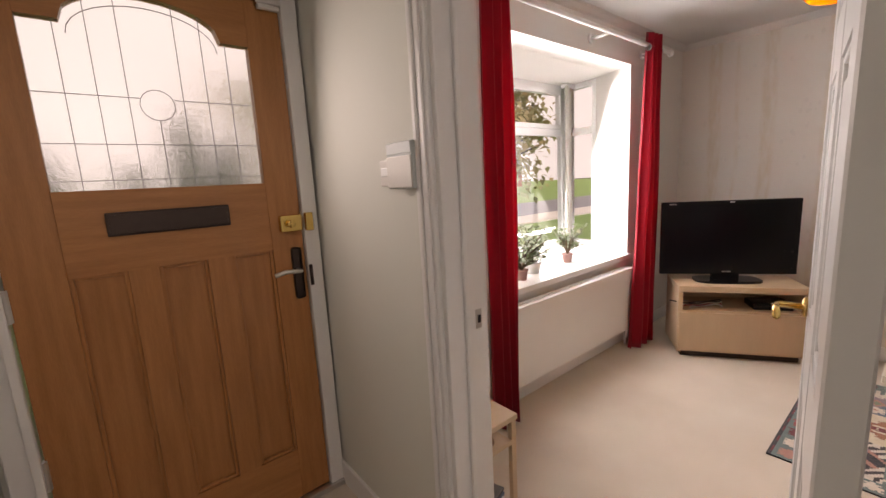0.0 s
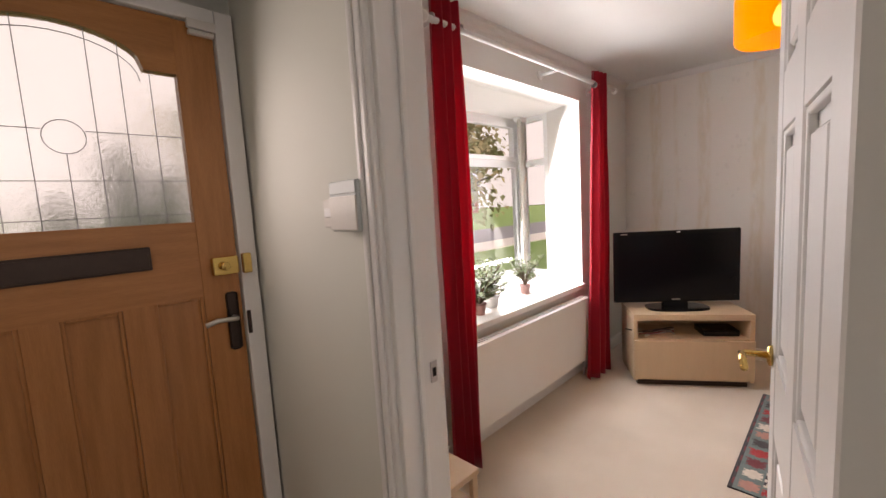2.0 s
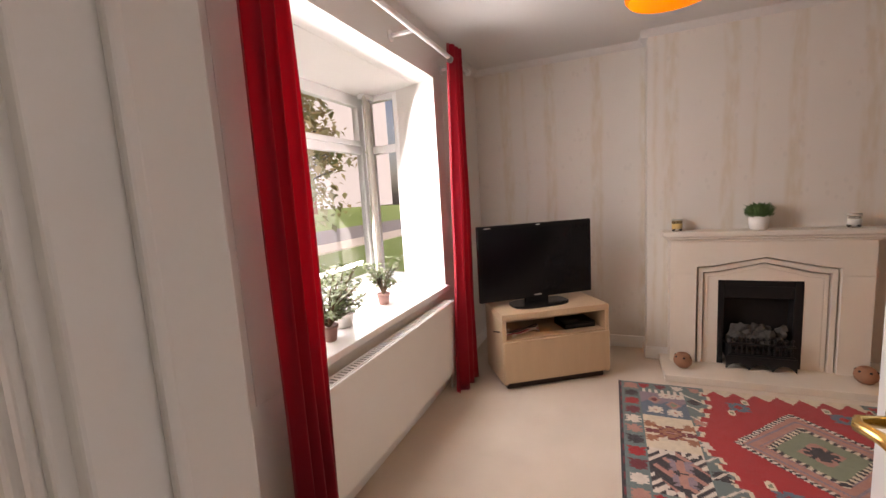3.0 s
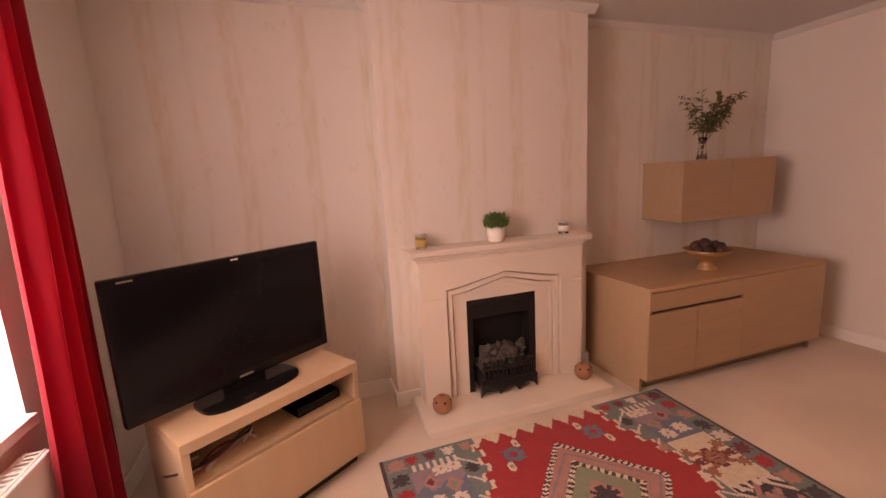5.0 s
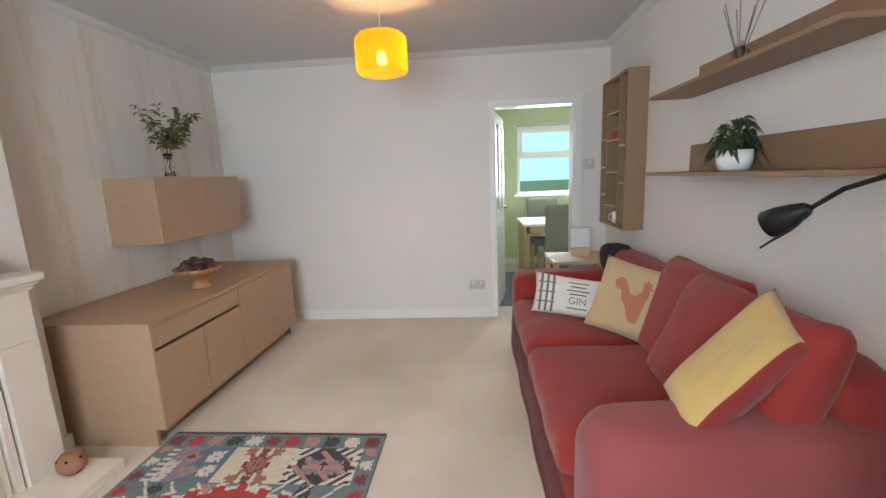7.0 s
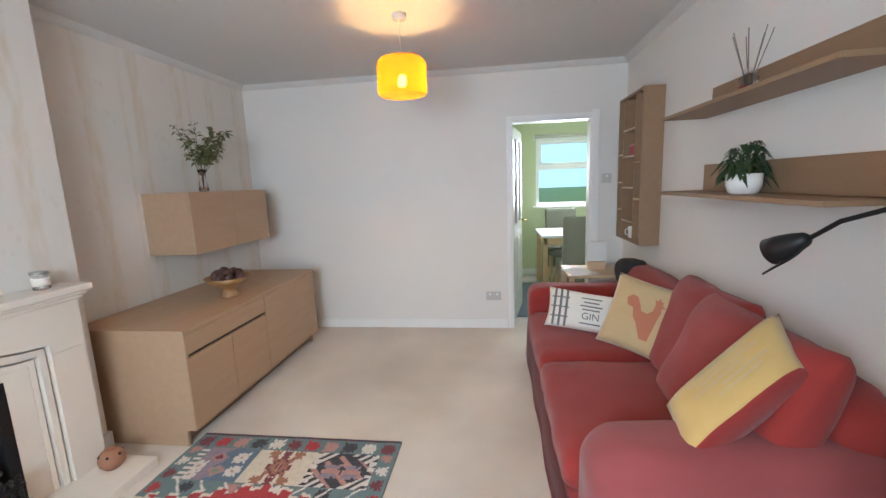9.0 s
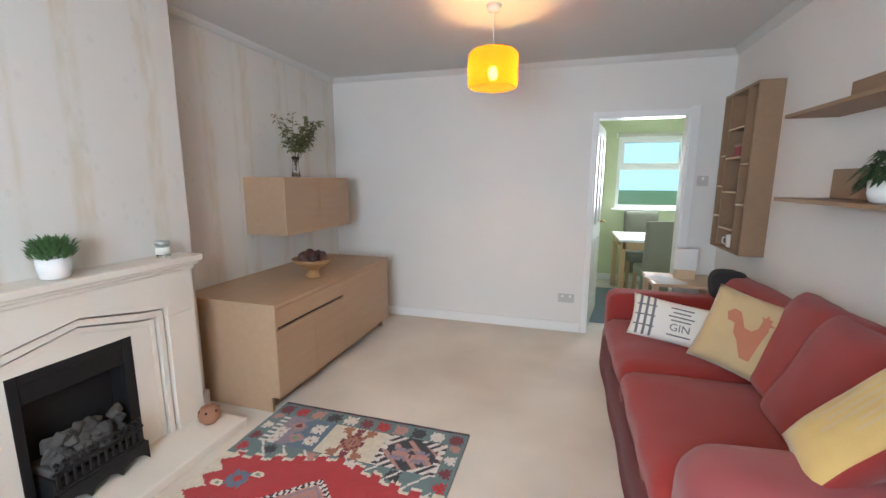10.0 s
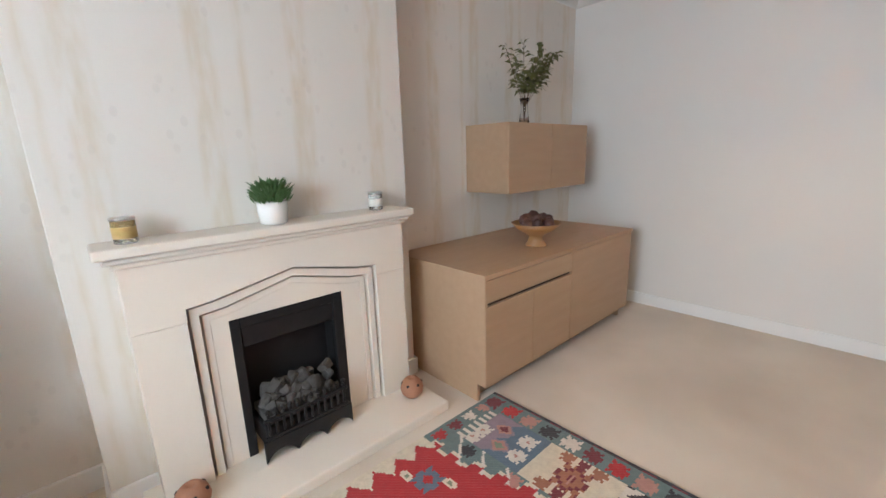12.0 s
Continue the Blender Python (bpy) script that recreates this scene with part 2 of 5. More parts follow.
AUTUMN = material("autumn_leaf", (0.50, 0.30, 0.14), 0.6, (0.36, 0.40, 0.16), 1.2, 40, 0.1, amount=1.0)
CONIFER = material("conifer_leaf", (0.12, 0.17, 0.08), 0.7, (0.17, 0.20, 0.09), 3, 60, 0.2)
OLIVE = material("olive_tree_leaf", (0.30, 0.36, 0.15), 0.6, (0.44, 0.34, 0.15), 1.0, 40, 0.1, amount=1.0)
BRICK = material("far_red_brick", (0.34, 0.15, 0.10), 0.9, (0.27, 0.12, 0.08), 5, 60, 0.3)
ROOFM = material("far_roof_tile", (0.17, 0.10, 0.085), 0.9, (0.13, 0.08, 0.07), 8, 60, 0.3)
SHADE = bpy.data.materials.new("orange_shade_cloth")
SHADE.use_nodes = True
_n, _l = SHADE.node_tree.nodes, SHADE.node_tree.links
_tr, _mx, _df = _n.new("ShaderNodeBsdfTranslucent"), _n.new("ShaderNodeMixShader"), _n["Principled BSDF"]
_df.inputs["Base Color"].default_value, _df.inputs["Roughness"].default_value = (0.85, 0.28, 0.01, 1), 0.8
_tr.inputs[0].default_value = (0.95, 0.20, 0.004, 1)
_mx.inputs[0].default_value = 0.72
_wv, _wb = _n.new("ShaderNodeTexNoise"), _n.new("ShaderNodeBump")
_wv.inputs["Scale"].default_value, _wb.inputs["Strength"].default_value = 260, 0.3
_l.new(_wv.outputs[0], _wb.inputs["Height"])
_l.new(_wb.outputs[0], _df.inputs["Normal"])
_l.new(_df.outputs[0], _mx.inputs[1])
_l.new(_tr.outputs[0], _mx.inputs[2])
_tp, _mx2 = _n.new("ShaderNodeBsdfTransparent"), _n.new("ShaderNodeMixShader")
_tp.inputs[0].default_value = (1.0, 0.72, 0.30, 1)
_mx2.inputs[0].default_value = 0.10
_l.new(_mx.outputs[0], _mx2.inputs[1])
_l.new(_tp.outputs[0], _mx2.inputs[2])
_l.new(_mx2.outputs[0], _n["Material Output"].inputs["Surface"])
for _m in (TVBLACK, SCREEN, BLACK):
    _m.node_tree.nodes["Principled BSDF"].inputs["Specular IOR Level"].default_value = 0.22
BULB = glow_material("lit_bulb", (1.0, 0.78, 0.42), 25)


# ---- mesh helpers ----
BASE = {}


def thing(name, label, category, at=(0, 0, 0), turn=0.0, group="", kind=""):
    ob = new(name)
    ob.empty_display_size = 0.05
    m = pose(*at, 0, 0, turn)
    ob.matrix_world = m
    BASE[ob.name] = m
    return tagged(ob, label, category, group, kind)


def mesh_of(bm, name, materials, smooth=False):
    me = bpy.data.meshes.new(name)
    bmesh.ops.recalc_face_normals(bm, faces=bm.faces[:])
    bm.to_mesh(me)
    bm.free()
    for m in materials if isinstance(materials, (list, tuple)) else [materials]:
        me.materials.append(m)
    if smooth:
        me.shade_smooth()
    return me


def part(name, bm, materials, parent, label="", smooth=False):
    """A part whose mesh is laid out in the frame of its thing."""
    ob = new(name, mesh_of(bm, name, materials, smooth))
    ob.parent = parent
    return tagged(ob, label)


def solo(name, bm, materials, label, category, at=(0, 0, 0), turn=0.0, group="", kind="", smooth=False):
    ob = new(name, mesh_of(bm, name, materials, smooth))
    ob.matrix_world = pose(*at, 0, 0, turn)
    return tagged(ob, label, category, group, kind)


def box(x0, x1, y0, y1, z0, z1, bevel=0.0, seg=2, bm=None):
    mine = bmesh.new()
    r = bmesh.ops.create_cube(mine, size=1)
    for v in r["verts"]:
        v.co = Vector(((x0 + x1) / 2 + v.co.x * (x1 - x0), (y0 + y1) / 2 + v.co.y * (y1 - y0), (z0 + z1) / 2 + v.co.z * (z1 - z0)))
    if bevel:
        bmesh.ops.bevel(mine, geom=mine.edges[:], offset=bevel, segments=seg, profile=0.5, affect="EDGES")
    if bm is None:
        return mine
    return join(bm, mine)


def join(bm, other):
    me = bpy.data.meshes.new("joined")
    other.to_mesh(me)
    other.free()
    bm.from_mesh(me)
    bpy.data.meshes.remove(me)
    return bm


def boxes(*rows, bevel=0.0):
    bm = bmesh.new()
    for r in rows:
        box(*r, bevel=bevel, bm=bm)
    return bm


def moved(bm, m):
    bmesh.ops.transform(bm, matrix=m, verts=bm.verts[:])
    return bm


def lathe(profile, steps=28, at=(0, 0, 0)):
    """A turned solid from (radius, height) rows."""
    bm = bmesh.new()
    rings = []
    for r, z in profile:
        rings.append([bm.verts.new((at[0] + max(r, 1e-4) * math.cos(2 * math.pi * i / steps), at[1] + max(r, 1e-4) * math.sin(2 * math.pi * i / steps), at[2] + z)) for i in range(steps)])
    for a, c in zip(rings, rings[1:]):
        for i in range(steps):
            bm.faces.new((a[i], a[(i + 1) % steps], c[(i + 1) % steps], c[i]))
    bm.faces.new(rings[0])
    bm.faces.new(rings[-1])
    return bm


def tube(points, radius, steps=8, bm=None, taper=1.0):
    bm = bm or bmesh.new()
    pts = [Vector(p) for p in points]
    rings = []
    for i, p in enumerate(pts):
        d = (pts[min(i + 1, len(pts) - 1)] - pts[max(i - 1, 0)]).normalized()
        a = d.orthogonal().normalized() if i == 0 else (side - d * side.dot(d)).normalized()
        side = a
        c = d.cross(a)
        r = radius * (1 + (taper - 1) * i / max(1, len(pts) - 1))
        rings.append([bm.verts.new(p + r * (math.cos(2 * math.pi * k / steps) * a + math.sin(2 * math.pi * k / steps) * c)) for k in range(steps)])
    for a, c in zip(rings, rings[1:]):
        for k in range(steps):
            bm.faces.new((a[k], a[(k + 1) % steps], c[(k + 1) % steps], c[k]))
    bm.faces.new(rings[0])
    bm.faces.new(rings[-1])
    return bm


def prism(outline, axis, a0, a1, bm=None):
    """A flat outline (two coordinates) pushed along an axis from a0 to a1."""
    bm = bm or bmesh.new()

    def place(p, a):
        return {"x": (a, p[0], p[1]), "y": (p[0], a, p[1]), "z": (p[0], p[1], a)}[axis]

    lo, hi = [bm.verts.new(place(p, a0)) for p in outline], [bm.verts.new(place(p, a1)) for p in outline]
    bm.faces.new(lo)
    bm.faces.new(hi)
    for i in range(len(outline)):
        j = (i + 1) % len(outline)
        bm.faces.new((lo[i], lo[j], hi[j], hi[i]))
    return bm


def pillow(w, h, d, cells=18, sag=0.06):
    """A stuffed cushion in the x-z plane, thick along y, with pinched corners and creases."""
    bm = bmesh.new()
    grids = []
    for side in (1, -1):
        g = []
        for i in range(cells + 1):
            row = []
            for j in range(cells + 1):
                u, v = 2 * i / cells - 1, 2 * j / cells - 1
                edge = (1 - u ** 4) * (1 - v ** 4)
                x = u * w / 2 * (1 - sag * (1 - v * v) * abs(u) ** 3)
                z = v * h / 2 * (1 - sag * (1 - u * u) * abs(v) ** 3)
                y = side * d / 2 * (edge ** 0.45) * (1 + 0.10 * noise.noise((3 * u + side, 3 * v, d * 9)))
                row.append(bm.verts.new((x, y, z)))
            g.append(row)
        grids.append(g)
    for g in grids:
        for i in range(cells):
            for j in range(cells):
                bm.faces.new((g[i][j], g[i + 1][j], g[i + 1][j + 1], g[i][j + 1]))
    bmesh.ops.remove_doubles(bm, verts=bm.verts[:], dist=0.0006)
    return bm


def leaf(bm, at, way, length, width, droop=0.3):
    d = Vector(way).normalized()
    s = d.cross(Vector((random.uniform(-0.4, 0.4), random.uniform(-0.4, 0.4), 1))).normalized()
    up = s.cross(d)
    a = Vector(at)
    mid, tip = a + d * length * 0.5 + up * length * 0.08, a + d * length - Vector((0, 0, droop * length))
    p = [bm.verts.new(v) for v in (a, mid + s * width / 2, tip, mid - s * width / 2, mid - up * 0.003)]
    bm.faces.new((p[0], p[1], p[4]))
    bm.faces.new((p[1], p[2], p[4]))
    bm.faces.new((p[2], p[3], p[4]))
    bm.faces.new((p[3], p[0], p[4]))


def wobble(bm, amount, scale, seed=0.0):
    for v in bm.verts:
        v.co += Vector((noise.noise(v.co * scale + Vector((seed, 0, 0))), noise.noise(v.co * scale + Vector((0, seed, 7))), noise.noise(v.co * scale + Vector((3, 0, seed))))) * amount
    return bm


def soft_box(x0, x1, y0, y1, z0, z1, bevel, cuts=6, puff=0.0, amount=0.006, scale=7.0):
    """An upholstered block: rounded, slightly puffed and creased."""
    bm = bmesh.new()
    bmesh.ops.create_cube(bm, size=1)
    bmesh.ops.subdivide_edges(bm, edges=bm.edges[:], cuts=cuts * 2, use_grid_fill=True)
    c, h = Vector(((x0 + x1) / 2, (y0 + y1) / 2, (z0 + z1) / 2)), Vector(((x1 - x0) / 2, (y1 - y0) / 2, (z1 - z0) / 2))
    for v in bm.verts:
        q = v.co * 2
        p = Vector([math.copysign(abs(q[i]) ** 0.8, q[i]) * h[i] for i in range(3)])
        core = Vector([max(-(h[i] - bevel), min(h[i] - bevel, p[i])) for i in range(3)])
        d = p - core
        if d.length > 1e-6:
            k = max(abs(d[i]) for i in range(3))
            p = core + d.normalized() * k
        bulge = 1 - max(abs(q.x), abs(q.y)) ** 2
        p.z += puff * bulge * (1 if q.z > 0 else 0)
        v.co = c + p
    return wobble(bm, amount, scale, c.y * 5)


# ---- large structure ----
def structure(name, bm, mats, label, category="wall"):
    return solo(name, bm, mats, label, category, kind="structure")


CEIL_Z = 2.47
structure("floor", boxes((0.41, 4.30, -3.50, 1.62, -0.12, 0.0), (-0.55, 0.41, -2.3, 1.70, -0.12, 0.0)), CARPET, "beige short-pile carpet with faint worn patches", "floor")
structure("kitchen_floor", boxes((-0.6, 2.3, -5.95, -3.5, -0.12, -0.006)), KFLOOR, "pale tiled kitchen floor", "floor")
structure("ceiling", boxes((0.41, 4.30, -3.57, 1.62, CEIL_Z, CEIL_Z + 0.12)), CEIL, "smooth white painted living room ceiling", "ceiling")
structure("hall_ceiling", boxes((-0.55, 0.41, -2.3, 1.70, CEIL_Z, CEIL_Z + 0.12)), CEIL, "white painted hall ceiling", "ceiling")
structure("wall_east", boxes((4.17, 4.30, -3.57, 1.62, 0, CEIL_Z)), PAPER, "pale birch-patterned papered alcove wall")
structure("chimney_breast", boxes((3.95, 4.17, -1.40, 0.03, 0, CEIL_Z), bevel=0.004), PAPER, "pale birch-patterned papered chimney breast")
structure("wall_south", boxes((1.56, 4.17, -3.57, -3.45, 0, CEIL_Z), (0.53, 0.82, -3.57, -3.45, 0, CEIL_Z), (0.82, 1.56, -3.57, -3.45, 2.0, CEIL_Z)), WHITE, "plain white painted wall with a kitchen doorway")
structure("wall_west", boxes((0.41, 0.53, -3.57, -0.30, 0, CEIL_Z)), WHITE, "plain white painted wall behind the sofa")
structure("wall_hall_partition", boxes((0.65, 0.79, 0.70, 1.56, 0, CEIL_Z), (0.41, 0.79, -0.30, -0.20, 0, CEIL_Z), (0.65, 0.79, -0.20, 0.70, 2.03, CEIL_Z)), HALL, "off-white painted hall partition with a doorway")
structure("wall_north", boxes((0.79, 1.44, 1.42, 1.62, 0, CEIL_Z), (3.36, 4.17, 1.42, 1.62, 0, CEIL_Z), (1.44, 3.36, 1.42, 1.62, 0, 0.69), (1.44, 3.36, 1.42, 1.62, 2.20, CEIL_Z)), WHITE, "white painted window wall with a deep bay opening")
structure("wall_front_hall", boxes((-0.55, -0.40, 1.56, 1.72, 0, CEIL_Z), (0.64, 0.79, 1.56, 1.72, 0, CEIL_Z), (-0.40, 0.64, 1.56, 1.72, 2.17, CEIL_Z)), HALL, "off-white painted wall round the front door")
structure("wall_hall_west", boxes((-0.55, -0.42, -2.3, 1.56, 0, CEIL_Z)), HALL, "off-white painted hall wall")
structure("wall_hall_back", boxes((-0.42, 0.41, -2.3, -2.18, 0, CEIL_Z)), HALL, "off-white painted wall at the end of the hall")

# kitchen shell
structure("kitchen_wall_back", boxes((-0.6, 0.24, -5.95, -5.83, 0, 2.40), (1.10, 2.3, -5.95, -5.83, 0, 2.40), (0.24, 1.10, -5.95, -5.83, 0, 1.06), (0.24, 1.10, -5.95, -5.83, 2.05, 2.40)), KGREEN, "light green painted kitchen wall with a window")
structure("kitchen_wall_east", boxes((1.72, 1.84, -5.83, -3.57, 0, 2.40)), KGREEN, "light green painted kitchen side wall")
structure("kitchen_wall_west", boxes((-0.6, -0.48, -5.83, -3.57, 0, 2.40)), KGREEN, "light green painted kitchen side wall")
structure("kitchen_wall_north", boxes((-0.48, 0.41, -3.57, -3.45, 0, 2.40)), KGREEN, "light green painted kitchen wall")
structure("kitchen_ceiling", boxes((-0.6, 1.84, -5.95, -3.57, 2.40, 2.5)), CEIL, "white painted kitchen ceiling", "ceiling")


# bay: cheeks, sill, soffit, outer wall
def quad_prism(pts, z0, z1):
    return prism(pts, "z", z0, z1)


bay = thing("bay_walls", "white plastered cheeks and soffit of the square bay", "wall", kind="structure")
part("cheek", quad_prism([(3.20, 1.42), (3.36, 1.80), (3.60, 1.80), (3.60, 1.625), (3.357, 1.625), (3.357, 1.42)], 0.692, 2.199), WHITE, bay)
part("cheek", quad_prism([(1.60, 1.42), (1.44, 1.80), (1.20, 1.80), (1.20, 1.625), (1.443, 1.625), (1.443, 1.42)], 0.692, 2.199), WHITE, bay)
part("soffit", boxes((1.20, 3.60, 1.622, 2.30, 2.20, 2.34)), WHITE, bay)
part("outer_wall", boxes((1.20, 3.60, 1.63, 2.30, -0.3, 0.69)), BRICK, bay)
structure("window_sill", boxes((1.603, 3.197, 1.385, 1.62, 0.692, 0.73), (1.40, 3.42, 1.62, 2.2, 0.692, 0.73), bevel=0.004), GLOSS, "deep white painted bay window sill", "window sill")


def pane_frame(bm, x0, x1, z0, z1, y, t=0.055, d=0.06):
    for r in ((x0, x0 + t, y, y + d, z0, z1), (x1 - t, x1, y, y + d, z0, z1), (x0 + t, x1 - t, y, y + d, z0, z0 + t), (x0 + t, x1 - t, y, y + d, z1 - t, z1)):
        box(*r, bevel=0.004, bm=bm)
    return bm


def window(name, label, spans, z0, z1, transom, m):
    """A plastic window: a frame, a fixed light under a top-hung one in each span."""
    w = new(name)
    w.matrix_world = m
    tagged(w, label, "window", kind="structure")
    for a, c in spans:
        part("window_frame", pane_frame(bmesh.new(), a, c, z0, z1, 0, 0.045), UPVC, w)
        part("transom", box(a + 0.045, c - 0.045, 0.002, 0.058, transom - 0.03, transom + 0.03, 0.004), UPVC, w)
        if c - a > 0.45:
            part("top_light", pane_frame(bmesh.new(), a + 0.046, c - 0.046, transom + 0.031, z1 - 0.046, -0.012, 0.04), UPVC, w)
        for lo, hi in ((z0 + 0.045, transom - 0.03), (transom + 0.03, z1 - 0.045)):
            g = part("pane", box(a + 0.045, c - 0.045, 0.024, 0.03, lo, hi), GLASS, w)
            g.visible_shadow = False
    return w


window("window_1", "white plastic bay window with top lights", [(-1.0, 0.0), (0.0, 1.0)], 0.73, 2.20, 1.78, pose(2.40, 2.14, 0))
window("window_2", "narrow white side window of the bay", [(0.0, 0.34)], 0.73, 2.20, 1.78, pose(3.36, 1.80, 0, 0, 0, 80) @ pose(0, -0.06, 0))
window("window_3", "narrow white side window of the bay", [(0.0, 0.34)], 0.73, 2.20, 1.78, pose(1.44, 1.80, 0, 0, 0, 100))
for px, sx in ((3.38, 1), (1.42, -1)):
    bl = thing("vertical_blind", "cream vertical blind drawn back beside the bay window", "blind", (px, 2.06, 0.73), group="blinds of the bay")
    for i in range(7):
        part("slat", moved(box(-0.045, 0.045, -0.002, 0.002, 0.012, 1.44, 0.001, 1), pose(-sx * (0.01 + 0.02 * i), -0.005 * i, 0, 0, 0, (18 + 4 * i) * sx)), CREAMCLOTH, bl)
    part("head_rail", box(-0.11, 0.05, -0.03, 0.03, 1.43, 1.468, 0.004), UPVC, bl)


# skirting, coving, door linings
structure("baseboard", boxes((4.152, 4.17, 0.03, 1.42, 0, 0.10), (4.152, 4.17, -3.45, -1.40, 0, 0.10), (3.935, 3.95, -1.40, 0.03, 0, 0.10), (3.935, 4.152, 0.03, 0.045, 0, 0.10), (3.935, 4.152, -1.415, -1.40, 0, 0.10),
    (1.60, 4.152, -3.45, -3.433, 0, 0.095), (0.53, 0.548, -3.43, -0.3, 0, 0.095), (0.80, 4.15, 1.403, 1.42, 0, 0.10), (0.635, 0.65, 0.78, 1.56, 0, 0.11), (-0.42, -0.405, -2.1, 1.45, 0, 0.11), (0.548, 0.76, -3.45, -3.433, 0, 0.095), bevel=0.004), GLOSS, "white gloss painted skirting board", "skirting board")


def coving():
    bm = bmesh.new()
    c = 0.045
    for x0, x1, y, s in ((0.53, 4.17, -3.45, 1), (0.79, 4.17, 1.42, -1)):
        prism([(y, CEIL_Z), (y, CEIL_Z - c), (y + s * c * 0.4, CEIL_Z - c * 0.75), (y + s * c * 0.8, CEIL_Z - c * 0.35), (y + s * c, CEIL_Z)], "x", x0, x1, bm)
    for y0, y1, x, s in ((-3.45, -0.30, 0.53, 1), (-3.45, -1.40, 4.17, -1), (0.03, 1.42, 4.17, -1), (-1.40 - c, 0.03 + c, 3.95, -1), (-0.1, 1.42, 0.79, 1)):
        prism([(x, CEIL_Z), (x, CEIL_Z - c), (x + s * c * 0.4, CEIL_Z - c * 0.75), (x + s * c * 0.8, CEIL_Z - c * 0.35), (x + s * c, CEIL_Z)], "y", y0, y1, bm)
    for y, s in ((-1.40, -1), (0.03, 1)):
        prism([(y, CEIL_Z), (y, CEIL_Z - c), (y + s * c * 0.4, CEIL_Z - c * 0.75), (y + s * c * 0.8, CEIL_Z - c * 0.35), (y + s * c, CEIL_Z)], "x", 3.95, 4.17, bm)
    return bm


structure("coving", coving(), CEIL, "narrow white plaster coving", "coving")
structure("trim_living_doorway", boxes((0.64, 0.80, 0.672, 0.702, 0, 2.03), (0.46, 0.80, -0.202, -0.172, 0, 2.03), (0.64, 0.80, -0.172, 0.672, 2.0, 2.03),
    (0.626, 0.65, 0.690, 0.755, 0, 2.09), (0.618, 0.628, 0.703, 0.722, 0, 2.075), (0.616, 0.628, 0.735, 0.752, 0, 2.085), (0.79, 0.812, 0.690, 0.755, 0, 2.09), (0.626, 0.65, -0.255, -0.19, 0, 2.09), (0.79, 0.812, -0.255, -0.19, 0, 2.09), (0.626, 0.65, -0.19, 0.690, 2.02, 2.09), (0.79, 0.812, -0.19, 0.690, 2.02, 2.09), (0.70, 0.715, 0.66, 0.673, 0, 2.0), bevel=0.004), GLOSS, "white gloss painted door lining and moulded architrave", "door frame")
sp = thing("strike_plate", "small steel strike plate on the white door lining", "door hardware", (0.757, 0.668, 0.985))
part("plate", box(-0.012, 0.012, -0.001, 0.003, -0.03, 0.03, 0.002), CHROME, sp)
part("keep", box(-0.006, 0.006, -0.0025, -0.0012, -0.012, 0.012), BLACK, sp)
structure("trim_kitchen_doorway", boxes((0.76, 0.825, -3.45, -3.43, 0, 2.055), (1.555, 1.59, -3.45, -3.43, 0, 2.03), (0.825, 1.555, -3.45, -3.43, 1.995, 2.03), (0.82, 0.84, -3.58, -3.44, 0, 2.0), (1.535, 1.56, -3.58, -3.44, 0, 2.0), (0.84, 1.535, -3.58, -3.44, 1.975, 2.0), bevel=0.003), GLOSS, "white painted frame of the kitchen doorway", "door frame")


# white panelled doors
def panel_door(name, label, m, width, height, stile, rails, grip, glazed=False):
    """A panelled door: stiles, rails, raised panels in mouldings, or panes above the lock rail."""
    d = thing(name, label, "door", kind="structure")
    d.matrix_world = m
    t = 0.038
    stiles = [(0, stile), (width / 2 - stile * 0.48, width / 2 + stile * 0.48), (width - stile, width)]
    for a, c in stiles:
        part("stile", box(a, c, 0, t, 0, height, 0.003, 1), GLOSS, d)
    for (a, b2), (c, e) in zip(stiles, stiles[1:]):
        for r0, r1 in rails:
            part("rail", box(b2, c, 0.0008, t - 0.0008, r0, r1), GLOSS, d)
        for (q, r0), (r1, w) in zip(rails, rails[1:]):
            if glazed and r0 > 0.9:
                part("pane", box(b2, c, 0.014, 0.02, r0, r1), GLASS, d)
                continue
            pn = box(b2 + 0.001, c - 0.001, 0.014, t - 0.014, r0 + 0.001, r1 - 0.001)
            for lo, hi in ((0.004, 0.014), (t - 0.014, t - 0.004)):
                box(b2 + 0.034, c - 0.034, lo, hi, r0 + 0.034, r1 - 0.034, 0.006, 1, pn)
            panel = part("panel", pn, GLOSS, d)
            for lo, hi in ((0.003, 0.014), (t - 0.014, t - 0.003)):
                part("moulding", boxes((b2 + 0.001, b2 + 0.012, lo, hi, r0 + 0.001, r1 - 0.001), (c - 0.012, c - 0.001, lo, hi, r0 + 0.001, r1 - 0.001), (b2 + 0.012, c - 0.012, lo, hi, r0 + 0.001, r0 + 0.012), (b2 + 0.012, c - 0.012, lo, hi, r1 - 0.012, r1 - 0.001), bevel=0.003), GLOSS, panel)
    for s in (-0.001, t + 0.001):
        sg = -1 if s < 0 else 1
        x = width - 0.045
        h = part("handle", join(tube([(x, s, grip), (x, s + sg * 0.045, grip), (x - 0.012, s + sg * 0.052, grip), (x - 0.04, s + sg * 0.05, grip + 0.003), (x - 0.085, s + sg * 0.048, grip - 0.003)], 0.007, 10), moved(lathe([(0.021, 0), (0.021, 0.006), (0.014, 0.009)], 20), pose(x, s, grip, -90 * sg, 0, 0))), BRASS, d, "brass lever handle", True)
    part("latch_plate", box(width - 0.0005, width + 0.0015, 0.009, t - 0.009, grip - 0.07, grip + 0.05), BRASS, d, "brass latch face plate")
    return d


